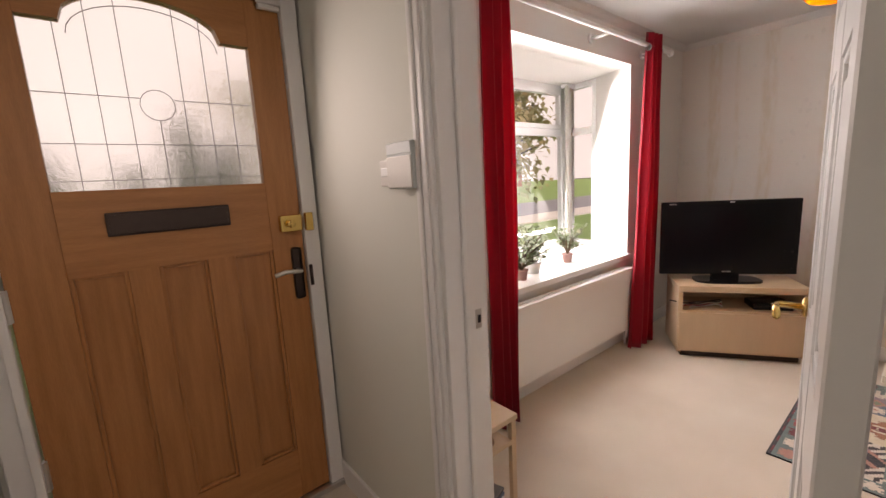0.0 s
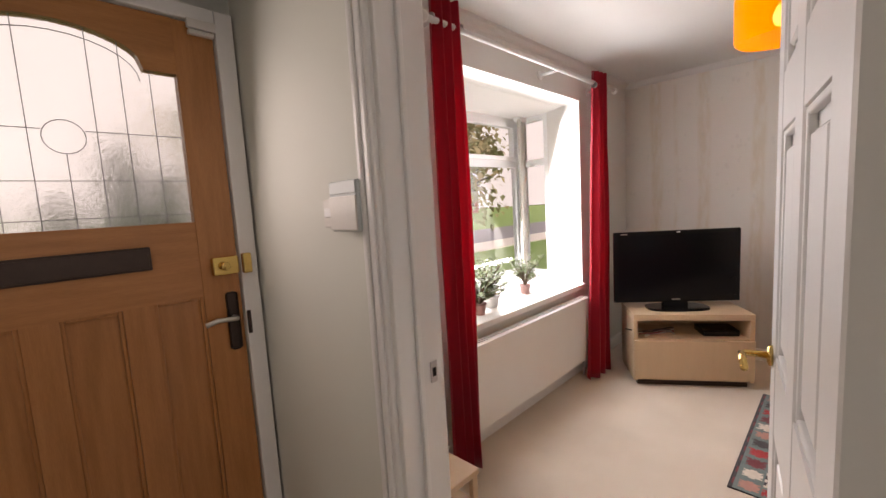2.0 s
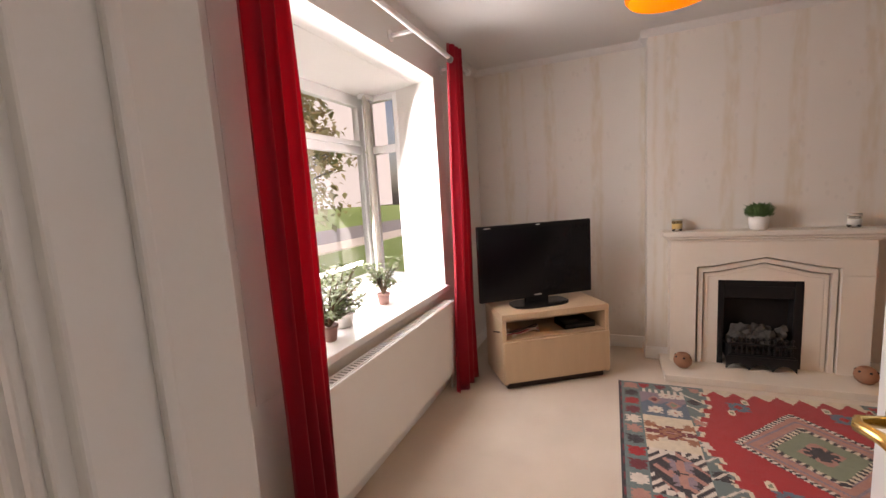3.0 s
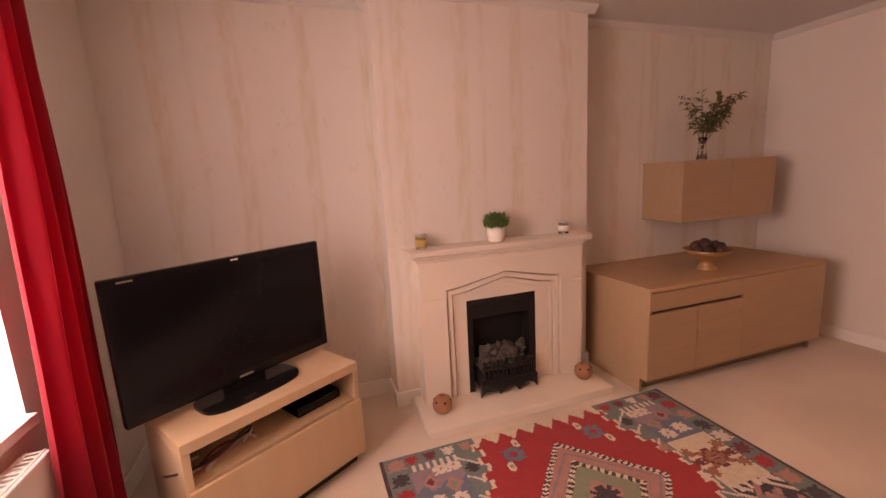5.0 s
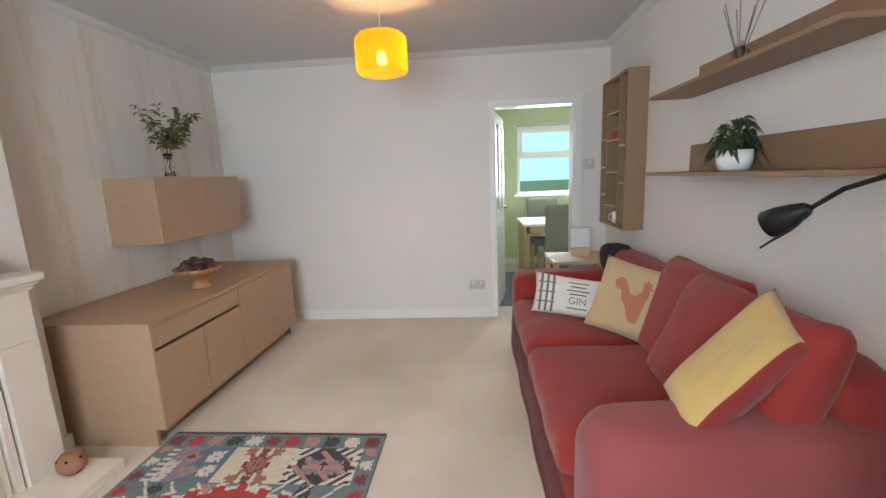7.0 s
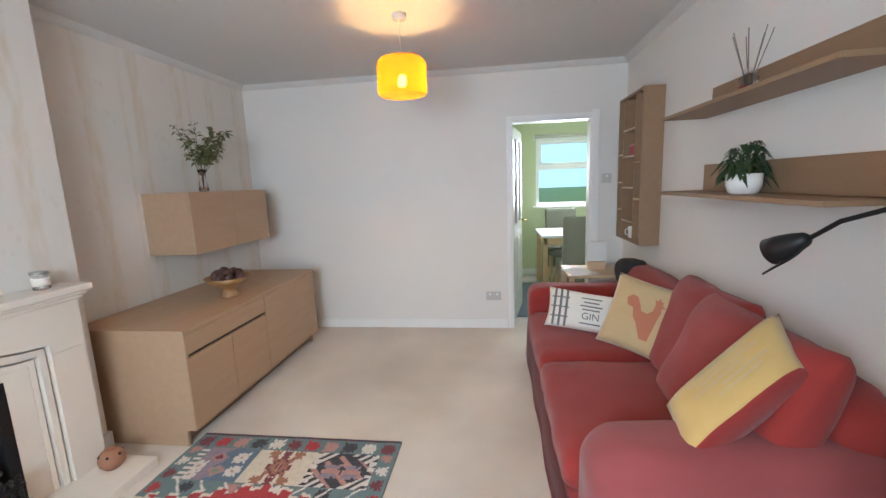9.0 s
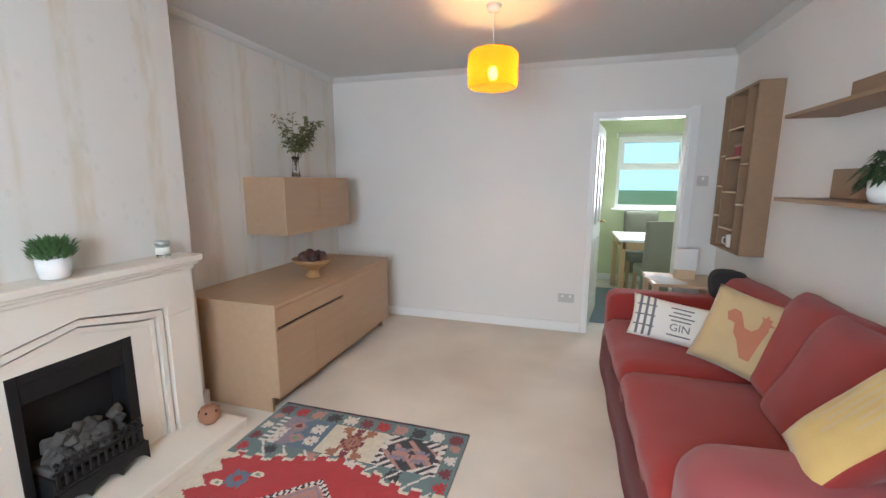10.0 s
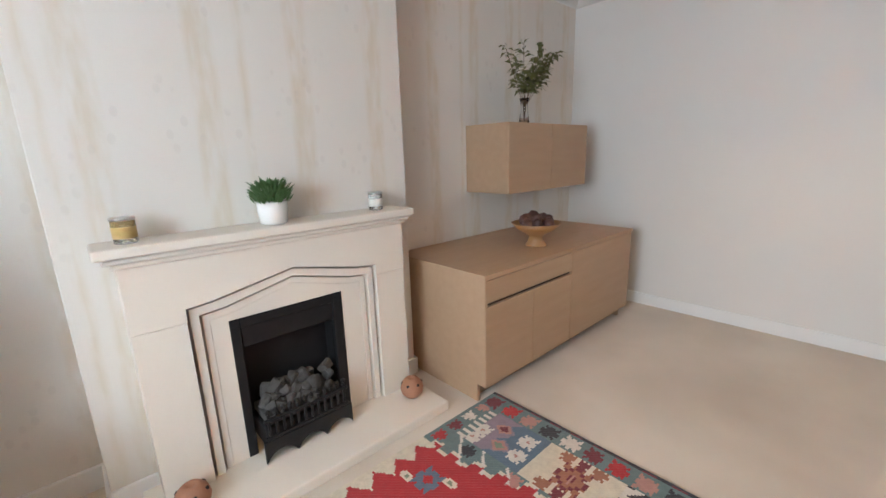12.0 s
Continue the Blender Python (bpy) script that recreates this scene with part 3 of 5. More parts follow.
panel_door("door_2", "white six-panel living room door standing open, brass lever", pose(0.485, -0.155, 0.008, 0, 0, 9.4), 0.625, 1.975, 0.088, [(0, 0.20), (0.94, 1.095), (1.525, 1.625), (1.875, 1.975)], 1.085)
panel_door("door_3", "white glazed kitchen door standing open", pose(1.525, -3.60, 0.006, 0, 0, -100), 0.70, 1.96, 0.10, [(0, 0.20), (0.86, 1.0), (1.86, 1.96)], 1.0, True)


# ---- front door ----
def front_door():
    d = thing("door_1", "golden oak front door with a leaded glass pane and three panels", "door", (0, 0, 0), kind="structure")
    x0, x1, z0, z1 = -0.315, 0.572, 0.03, 2.115
    y0, y1 = 1.53, 1.574
    gx0, gx1, gz0, gz1 = -0.175, 0.445, 1.425, 1.93
    # arched head of the pane: shoulders, then a raised middle
    cx = (gx0 + gx1) / 2

    def head(x):
        u = abs(x - cx) / 0.205
        return gz1 + (0.105 * math.sqrt(max(0, 1 - (u * 0.93) ** 2)) if u < 1 else 0.0)

    bm = bmesh.new()
    xs = [gx0 + (gx1 - gx0) * i / 40 for i in range(41)]
    outline = [(gx0, z1)] + [(gx1, z1)] + [(x, head(x)) for x in reversed(xs)]
    prism(outline, "y", y0, y1, bm)
    part("top_rail", bm, OAKH, d)
    part("stile", box(x0, gx0, y0, y1, z0, z1, 0.002, 1), OAK, d)
    part("stile", box(gx1, x1, y0, y1, z0, z1, 0.002, 1), OAK, d)
    part("lock_rail", box(gx0, gx1, y0, y1, 1.155, gz0, 0), OAKH, d)
    part("bottom_rail", box(gx0, gx1, y0, y1, z0, 0.26, 0), OAKH, d)
    w = (gx1 - gx0 - 2 * 0.085) / 3
    for i in range(2):
        a = gx0 + w * (i + 1) + 0.085 * i
        part("muntin", box(a, a + 0.085, y0, y1, 0.26, 1.155, 0), OAK, d)
    for i in range(3):
        a = gx0 + i * (w + 0.085)
        p = box(a, a + w, y0 + 0.020, y1 - 0.012, 0.26, 1.155)
        part("panel", p, OAK, d)
        mould = boxes((a, a + 0.012, y0 + 0.006, y0 + 0.020, 0.26, 1.155), (a + w - 0.012, a + w, y0 + 0.006, y0 + 0.020, 0.26, 1.155), (a + 0.012, a + w - 0.012, y0 + 0.006, y0 + 0.020, 1.143, 1.155), (a + 0.012, a + w - 0.012, y0 + 0.006, y0 + 0.020, 0.26, 0.272), bevel=0.003)
        part("moulding", mould, OAK, d)
    gl = bmesh.new()
    prism([(gx0, gz0), (gx1, gz0)] + [(x, head(x)) for x in reversed(xs)], "y", y0 + 0.018, y0 + 0.024, gl)
    pane = part("pane", gl, OBSCURE, d, "patterned leaded glass pane")
    pane.visible_shadow = False
    lead = bmesh.new()
    yl = y0 + 0.0155

    def came(p, q):
        tube([(p[0], yl, p[1]), (q[0], yl, q[1])], 0.0017, 4, lead)

    for i in range(1, 8):
        x = gx0 + (gx1 - gx0) * i / 8
        if i == 4:
            came((x, gz0), (x, 1.65))
        else:
            came((x, gz0), (x, head(x)))
    for z in (gz0 + 0.03, 1.57, 1.72):
        came((gx0, z), (gx1, z)) if z != 1.72 else (came((gx0, z), (cx - 0.05, z)), came((cx + 0.05, z), (gx1, z)))
    arc = [(cx + 0.205 * math.cos(a), gz1 - 0.035 + 0.11 * math.sin(a)) for a in [math.pi * k / 14 for k in range(15)]]
    for p, q in zip(arc, arc[1:]):
        came(p, q)
    oval = [(cx + 0.05 * math.cos(a), 1.70 + 0.05 * math.sin(a)) for a in [2 * math.pi * k / 18 for k in range(19)]]
    for p, q in zip(oval, oval[1:]):
        came(p, q)
    part("leading", lead, LEAD, d, "dark lead cames")
    flap = part("letter_flap", box(-0.06, 0.303, y0 - 0.014, y0, 1.275, 1.352, 0.004), BRONZE, d, "dark bronze letter flap")
    part("flap_edge", box(-0.052, 0.295, y0 - 0.018, y0 - 0.0135, 1.282, 1.345, 0.002), BRONZE, flap)
    latch = part("night_latch", box(0.478, 0.568, y0 - 0.030, y0, 1.225, 1.292, 0.006), BRASS, d, "brass night latch")
    part("latch_knob", moved(lathe([(0.012, 0), (0.012, 0.014), (0.016, 0.02), (0.014, 0.026)], 14), pose(0.515, y0 - 0.03, 1.258, 90, 0, 0)), BRASS, latch, "", True)
    plate = part("handle_plate", box(0.515, 0.556, y0 - 0.008, y0, 0.935, 1.155, 0.012, 3), BRONZE, d, "dark bronze handle plate")
    part("lever", tube([(0.535, y0 - 0.008, 1.06), (0.535, y0 - 0.045, 1.06), (0.515, y0 - 0.05, 1.062), (0.47, y0 - 0.048, 1.066), (0.43, y0 - 0.045, 1.056)], 0.009, 8), CHROME, plate, "steel lever handle", True)
    for z in (0.55, 1.10, 1.86):
        part("hinge", join(box(x0 - 0.012, x0 + 0.006, y0 - 0.006, y0 + 0.01, z - 0.05, z + 0.05, 0.002), lathe([(0.007, -0.05), (0.007, 0.05)], 10, (x0 - 0.003, y0 - 0.007, z))), CHROME, d, "steel butt hinge")
    return d


front_door()
structure("trim_front_door", boxes((-0.40, -0.321, 1.515, 1.72, 0, 2.17), (0.578, 0.64, 1.515, 1.72, 0, 2.17), (-0.321, 0.578, 1.515, 1.72, 2.121, 2.17), (-0.345, -0.321, 1.50, 1.515, 0, 2.17), bevel=0.004), GLOSS, "white painted front door frame", "door frame")
structure("threshold", boxes((-0.40, 0.64, 1.50, 1.72, 0.0, 0.026), bevel=0.004), CHROME, "metal threshold bar under the front door", "threshold")
kp = thing("lock_keep", "brass and bronze lock keeps on the door frame", "door hardware", (0, 0, 0))
part("latch_keep", box(0.580, 0.612, 1.492, 1.516, 1.222, 1.297, 0.004), BRASS, kp)
part("lock_plate", box(0.580, 0.594, 1.508, 1.516, 0.985, 1.075, 0.002), BRONZE, kp)
closer = thing("door_contact", "small white alarm contact above the door", "sensor", (0.53, 1.514, 2.10))
part("case", box(-0.045, 0.045, -0.014, 0.0, -0.012, 0.02, 0.003), SOCKET, closer)
part("magnet", box(-0.04, 0.04, -0.010, 0.012, -0.030, -0.014, 0.003), SOCKET, closer)

th = thing("thermostat", "white two-piece wall thermostat and door chime box", "thermostat", (0.65, 0.83, 1.40))
part("case", box(-0.045, 0.0, -0.085, 0.045, -0.02, 0.112, 0.005), GREYPL, th)
part("lower_cover", box(-0.049, -0.044, -0.082, 0.042, -0.017, 0.072, 0.003), SOCKET, th)
part("upper_cover", box(-0.047, -0.044, -0.082, 0.042, 0.077, 0.109, 0.002), GREYPL, th)
part("side_unit", box(-0.022, 0.0, 0.055, 0.125, -0.012, 0.068, 0.004), SOCKET, th)
part("button", box(-0.028, -0.021, 0.072, 0.112, 0.018, 0.045, 0.003), UPVC, th)

vb = thing("door_blind", "navy and cream striped fabric blind gathered above the front door", "blind", (0.1, 1.28, 2.17))
for i in range(4):
    fold = bmesh.new()
    rows = []
    for k in range(25):
        u = k / 24
        x = -0.51 + 1.045 * u
        sag = 0.02 * math.sin(u * 9 + i) - 0.13 * math.exp(-(u / 0.13) ** 4)
        rows.append([fold.verts.new((x, -0.02 - 0.018 * i, 0.25)), fold.verts.new((x, -0.04 - 0.022 * i, 0.01 * i + sag + 0.02)), fold.verts.new((x, -0.02 - 0.022 * i, 0.01 * i + sag - 0.002)), fold.verts.new((x, 0.005 - 0.018 * i, 0.25))])
    for a, c in zip(rows, rows[1:]):
        for k in range(3):
            fold.faces.new((a[k], a[k + 1], c[k + 1], c[k]))
    part("fold", fold, NAVY if i % 2 == 0 else CREAMCLOTH, vb, "navy fold" if i % 2 == 0 else "cream fold", True)
part("head_rail", box(-0.515, 0.54, -0.08, 0.02, 0.24, 0.27, 0.003), GLOSS, vb)


# ---- living room, north side ----
def curtain(label, at, top_w, low_w, height, shift):
    c = thing("curtain", label, "curtain", at, group="red curtains")
    bm = bmesh.new()
    cols, levels = 60, 30
    grid = []
    for j in range(levels + 1):
        v = j / levels
        row = []
        for i in range(cols + 1):
            u = i / cols
            w = low_w + (top_w - low_w) * v ** 0.7
            x = (u - 0.5) * w + shift * (1 - v) ** 1.5
            y = 0.038 * math.sin(u * math.pi * 7 + 0.5 * math.sin(3 * v)) * (0.75 + 0.25 * (1 - v)) + 0.012 * noise.noise((u * 6, v * 3, at[0]))
            row.append(bm.verts.new((x, y, v * height + (0.004 * math.sin(u * 20) if j == levels else 0))))
        grid.append(row)
    for a, e in zip(grid, grid[1:]):
        for i in range(cols):
            bm.faces.new((a[i], a[i + 1], e[i + 1], e[i]))
    bmesh.ops.solidify(bm, geom=bm.faces[:], thickness=0.004)
    part("cloth", bm, CURTAIN, c, "", True)
    for k in range(2):
        u = k - 0.5
        part("eyelet", moved(lathe([(0.018, -0.003), (0.023, -0.003), (0.023, 0.003), (0.018, 0.003), (0.018, -0.003)], 16), pose(u * top_w, 0, height - 0.105, 0, 90, 0)), CHROME, c)
    return c


curtain("drawn-back plain red eyelet curtain, full length", (1.535, 1.27, 0.015), 0.20, 0.19, 2.385, 0.0)
curtain("drawn-back plain red eyelet curtain beside the television", (3.215, 1.255, 0.015), 0.19, 0.36, 2.355, -0.07)
pole = thing("curtain_pole", "white painted curtain pole on brackets", "curtain pole", (0, 0, 0))
part("pole", moved(lathe([(0.015, 0), (0.015, 2.10)], 16), pose(1.40, 1.265, 2.285, 0, 90, 0)), GLOSS, pole, "", True)
for x in (1.40, 3.50):
    part("finial", moved(lathe([(0.015, 0), (0.022, 0.008), (0.026, 0.02), (0.022, 0.036), (0.004, 0.045)], 16), pose(x, 1.265, 2.285, 0, 90 if x > 2 else -90, 0)), GLOSS, pole, "", True)
for x in (1.45, 2.62, 3.36):
    part("bracket", join(tube([(x, 1.42, 2.285), (x, 1.27, 2.285)], 0.011, 10), moved(lathe([(0.03, 0), (0.03, 0.008), (0.02, 0.012)], 16), pose(x, 1.42, 2.285, 90, 0, 0))), GLOSS, pole, "", True)


def radiator():
    r = thing("radiator", "long white panel radiator under the bay window", "radiator", (0, 0, 0))
    x0, x1, z0, z1 = 1.625, 3.09, 0.145, 0.645
    bm = box(x0, x1, 1.312, 1.326, z0, z1, 0.006, 3)
    part("front_panel", bm, GLOSS, r)
    part("back_panel", box(x0 + 0.01, x1 - 0.01, 1.372, 1.382, z0 + 0.01, z1 - 0.01, 0.004), GLOSS, r)
    fins = bmesh.new()
    for i in range(74):
        x = x0 + 0.02 + i * (x1 - x0 - 0.04) / 73
        box(x - 0.004, x + 0.004, 1.327, 1.371, z0 + 0.03, z1 - 0.03, 0, 1, fins)
    part("fins", fins, GLOSS, r)
    grille = boxes((x0, x1, 1.327, 1.333, z1 - 0.006, z1 + 0.002), (x0, x1, 1.374, 1.384, z1 - 0.006, z1 + 0.002))
    for i in range(60):
        x = x0 + 0.012 + i * (x1 - x0 - 0.024) / 59
        box(x - 0.005, x + 0.005, 1.333, 1.374, z1 - 0.005, z1 + 0.001, 0, 1, grille)
    part("top_grille", grille, GLOSS, r)
    for x in (x0, x1):
        part("end_panel", box(x - 0.003, x + 0.003, 1.326, 1.386, z0 + 0.01, z1 - 0.004, 0.002), GLOSS, r)
    for x in (x0 + 0.03, x1 - 0.03):
        part("pipe", tube([(x, 1.355, 0.0), (x, 1.355, z0 + 0.04)], 0.008, 10), GLOSS, r, "", True)
    for x in (x0 + 0.25, x1 - 0.25):
        part("wall_bracket", box(x - 0.02, x + 0.02, 1.382, 1.42, 0.2, 0.6), GLOSS, r)
    part("valve", lathe([(0.014, 0), (0.018, 0.01), (0.018, 0.05), (0.012, 0.055)], 14, (x0 - 0.03, 1.355, 0.13)), WPOT, r, "", True)
    part("valve_pipe", tube([(x0 - 0.03, 1.355, 0.0), (x0 - 0.03, 1.355, 0.15), (x0 + 0.02, 1.355, 0.17)], 0.008, 10), CHROME, r, "", True)
    return r


radiator()


def jade_plant(label, at, pot_r, pot_h, spread, n, potmat):
    p = thing("potted_plant", label, "plant", at, group="plants on the sill")
    part("pot", lathe([(pot_r * 0.72, 0), (pot_r * 0.78, 0.003), (pot_r * 0.95, pot_h * 0.8), (pot_r * 1.05, pot_h * 0.8), (pot_r * 1.05, pot_h), (pot_r * 0.9, pot_h), (pot_r * 0.88, pot_h * 0.9), (0.0, pot_h * 0.9)], 22), potmat, p, "", True)
    st, lf = bmesh.new(), bmesh.new()
    for i in range(n):
        a, r = random.uniform(0, 6.28), spread * random.uniform(0.25, 1.0)
        h = pot_h + spread * random.uniform(0.35, 1.5) - 0.3 * r
        mid = Vector((0.35 * r * math.cos(a), 0.35 * r * math.sin(a), pot_h + 0.55 * (h - pot_h)))
        end = Vector((r * math.cos(a), r * math.sin(a), h))
        tube([(0, 0, pot_h * 0.85), mid, end], 0.0045, 5, st, 0.5)
        for k in range(20):
            q = mid.lerp(end, random.uniform(-0.1, 1.08))
            b = random.uniform(0, 6.28)
            leaf(lf, q, (math.cos(b), math.sin(b), random.uniform(-0.2, 0.9)), random.uniform(0.03, 0.05), random.uniform(0.018, 0.028), 0.15)
    part("stalk", st, STEM, p)
    part("foliage", lf, LEAF, p)
    return p


jade_plant("leafy succulent in a small pink clay pot", (1.98, 1.52, 0.73), 0.042, 0.075, 0.20, 24, POT)
jade_plant("leafy succulent in a small pink clay pot", (2.62, 1.60, 0.73), 0.040, 0.072, 0.16, 18, POT)
jade_plant("leafy succulent in a white bowl on the sill", (2.18, 1.60, 0.73), 0.075, 0.085, 0.19, 22, WPOT)
jade_plant("leafy succulent in a small pink clay pot", (1.80, 1.60, 0.73), 0.045, 0.075, 0.17, 18, POT)


def corner_unit():
    u = thing("tv_unit", "pale veneered television bench with an open shelf and drawer", "tv bench", (3.315, 0.64, 0.0), -57.3)
    # local x along the front, local y to the corner
    w, d, h = 0.80, 0.40, 0.545
    part("top", box(-w / 2, w / 2, 0, d, h - 0.045, h, 0.003), PALE, u)
    for x in (-w / 2, w / 2 - 0.03):
        part("side_panel", box(x, x + 0.03, 0.002, d, 0.04, h - 0.046, 0.002), PALE, u)
    part("back_panel", box(-w / 2 + 0.03, w / 2 - 0.03, d - 0.015, d, 0.04, h - 0.046), PALE, u)
    part("shelf", box(-w / 2 + 0.031, w / 2 - 0.031, 0.012, d - 0.016, 0.335, 0.36), PALE, u)
    part("bottom", box(-w / 2 + 0.031, w / 2 - 0.031, 0.02, d - 0.016, 0.04, 0.06), PALE, u)
    part("drawer_front", box(-w / 2 + 0.004, w / 2 - 0.004, -0.016, 0.001, 0.062, 0.352, 0.003), PALE, u, "plain pale drawer front")
    part("plinth", box(-w / 2 + 0.03, w / 2 - 0.03, 0.03, d - 0.03, 0.0, 0.04), BRONZE, u)
    return u


corner_unit()
M_UNIT = pose(3.315, 0.64, 0, 0, 0, -57.3)
bx = thing("set_top_box", "dark set-top box on the open shelf", "electronics", M_UNIT @ Vector((0.22, 0.17, 0.36)), -57.3)
part("case", box(-0.12, 0.12, -0.09, 0.09, 0.0, 0.045, 0.004), TVBLACK, bx)
part("front_strip", box(-0.115, 0.115, -0.093, -0.0895, 0.012, 0.03), BLACK, bx)
cb = thing("cable_bundle", "tangle of pale cables and leads on the shelf", "cables", M_UNIT @ Vector((-0.2, 0.10, 0.36)), -57.3)
for k in range(4):
    part("cable", tube([(0.11 * math.cos(a + k) * (1 + 0.2 * k) - 0.02 * k, 0.045 * math.sin(a * 1.5 + k), 0.008 + 0.012 * k + 0.008 * math.sin(3 * a)) for a in [0.35 * i for i in range(16)]], 0.005, 6), (PAPERW, BOOKR, CREAMCLOTH, BRONZE)[k], cb, "", True)


def television():
    t = thing("television", "black flat-screen television switched off on its stand", "television", M_UNIT @ Vector((-0.045, 0.21, 0.545)), -53.8)
    w, z0, z1 = 0.905, 0.045, 0.60
    body = box(-w / 2, w / 2, 0.0, 0.035, z0, z1, 0.008, 3)
    part("bezel", body, TVBLACK, t)
    part("back_shell", box(-w / 2 + 0.08, w / 2 - 0.08, 0.035, 0.085, z0 + 0.06, z1 - 0.07, 0.02, 3), TVBLACK, t)
    part("screen", box(-w / 2 + 0.032, w / 2 - 0.032, -0.002, 0.001, z0 + 0.045, z1 - 0.032), SCREEN, t)
    part("badge", box(-0.03, 0.03, -0.0035, -0.0005, z0 + 0.018, z0 + 0.026), CHROME, t)
    part("badge", box(-w / 2 + 0.05, -w / 2 + 0.10, -0.0035, -0.0005, z1 - 0.02, z1 - 0.014), CHROME, t)
    part("power_light", box(0.0, 0.03, -0.0035, -0.0005, z1 - 0.016, z1 - 0.010), UPVC, t)
    part("neck", box(-0.09, 0.09, 0.005, 0.05, 0.012, z0 + 0.08, 0.006), TVBLACK, t)
    foot = bmesh.new()
    prism([(0.22 * math.copysign(abs(math.cos(a)) ** 0.6, math.cos(a)), -0.01 + 0.115 * math.copysign(abs(math.sin(a)) ** 0.6, math.sin(a))) for a in [2 * math.pi * k / 36 for k in range(36)]], "z", 0.0, 0.014, foot)
    part("foot", foot, TVBLACK, t)
    return t


television()


# ---- fireplace ----
def fireplace():
    f = thing("fireplace_surround", "cream stone fireplace surround with stepped arch and mantel shelf", "fireplace", (3.95, -0.68, 0.0))
    # local: x from the breast into the room is negative, y along the wall
    front, back = -0.15, 0.0
    yl, yr, top = 0.565, -0.565, 0.945
    fy0, fy1, fz = -0.205, 0.255, 0.667

    def arch(inset):
        o = 0.40 - inset
        return [(-o, 0.05), (-o, 0.765 - inset), (-o + 0.09, 0.775 - inset), (0.0, 0.838 - inset), (o - 0.09, 0.775 - inset), (o, 0.765 - inset), (o, 0.05)]

    def slab(outer, inner, x0, x1):
        """A frame between two outlines of equal count, open at the foot."""
        bm = bmesh.new()
        vs = [[bm.verts.new((x, y, z)) for y, z in line] for x in (x0, x1) for line in (outer, inner)]
        n = len(outer)
        for i in range(n - 1):
            bm.faces.new((vs[0][i], vs[0][i + 1], vs[1][i + 1], vs[1][i]))
            bm.faces.new((vs[2][i], vs[2][i + 1], vs[3][i + 1], vs[3][i]))
            bm.faces.new((vs[0][i], vs[0][i + 1], vs[2][i + 1], vs[2][i]))
            bm.faces.new((vs[1][i], vs[1][i + 1], vs[3][i + 1], vs[3][i]))
        for i in (0, n - 1):
            bm.faces.new((vs[0][i], vs[1][i], vs[3][i], vs[2][i]))
        return bm

    # legs and lintel round the outer step, with fine joints between them
    a0 = arch(0.0)
    lz = 0.715
    part("leg", boxes((front, back, 0.402, yl, 0.05, lz - 0.0015)), STONE, f)
    part("leg", boxes((front, back, yr, -0.402, 0.05, lz - 0.0015)), STONE, f)
    lintel = bmesh.new()
    prism([(yr, lz), (-0.40, lz), (-0.40, 0.765), (-0.31, 0.775), (0, 0.838), (0.31, 0.775), (0.40, 0.765), (0.40, lz), (yl, lz), (yl, top), (yr, top)], "x", front, back, lintel)
    part("lintel", lintel, STONE, f)
    # gaps left between the steps draw the contact-shadow lines along their edges
    part("step", slab(arch(0.011), arch(0.040), front + 0.018, back), STONE, f)
    part("step", slab(arch(0.050), arch(0.074), front + 0.034, back), STONE, f)
    inner = arch(0.0755)
    hole = [(-0.225, 0.05), (-0.225, fz), (-0.20, fz), (0.0, fz), (0.24, fz), (0.262, fz), (0.262, 0.05)]
    part("back_panel", slab(inner, hole, front + 0.037, back), STONE, f)
    part("mantel_shelf", box(front - 0.040, back, yr - 0.055, yl + 0.055, 0.985, 1.02, 0.006), STONE, f)
    part("mantel_moulding", box(front - 0.026, back, yr - 0.035, yl + 0.035, 0.966, 0.984, 0.007), STONE, f)
    part("mantel_moulding", box(front - 0.012, back, yr - 0.016, yl + 0.016, 0.946, 0.965, 0.006), STONE, f)
    part("hearth", box(-0.415, back, -0.61, 0.625, 0.0, 0.05, 0.006), STONE, f, "cream stone hearth slab")

    g = thing("gas_fire", "black coal-effect gas fire with a cast fret", "fire", (3.95, -0.68, 0.05))
    x = -0.098
    part("frame", boxes((x - 0.018, x + 0.01, fy0 - 0.02, fy0 + 0.03, 0.0, 0.617), (x - 0.018, x + 0.01, fy1 - 0.03, fy1 + 0.007, 0.0, 0.617), (x - 0.018, x + 0.01, fy0 + 0.03, fy1 - 0.03, 0.575, 0.617), bevel=0.004), BLACK, g)
    part("canopy", box(x - 0.012, x, fy0 + 0.03, fy1 - 0.03, 0.49, 0.575, 0.003), BLACK, g)
    fb = boxes((-0.012, -0.004, fy0 + 0.03, fy1 - 0.03, 0.0, 0.575), (x + 0.01, -0.012, fy0 + 0.02, fy0 + 0.03, 0.0, 0.575), (x + 0.01, -0.012, fy1 - 0.03, fy1 - 0.02, 0.0, 0.575))
    part("firebox", fb, BLACK, g)
    part("tray", box(x - 0.10, -0.014, fy0 + 0.05, fy1 - 0.05, 0.04, 0.15, 0.01), BLACK, g)
    fret, bars = bmesh.new(), []
    for k in range(12):
        y = fy0 + 0.06 + k * (fy1 - fy0 - 0.12) / 11
        bars.append(join(box(x - 0.112, x - 0.10, y - 0.006, y + 0.006, 0.116, 0.178, 0.003, 1), join(box(x - 0.112, x - 0.10, y - 0.006, y + 0.006, 0.196, 0.215, 0.003, 1), lathe([(0.002, -0.012), (0.011, -0.004), (0.011, 0.004), (0.002, 0.012)], 8, (x - 0.106, y, 0.225)))))
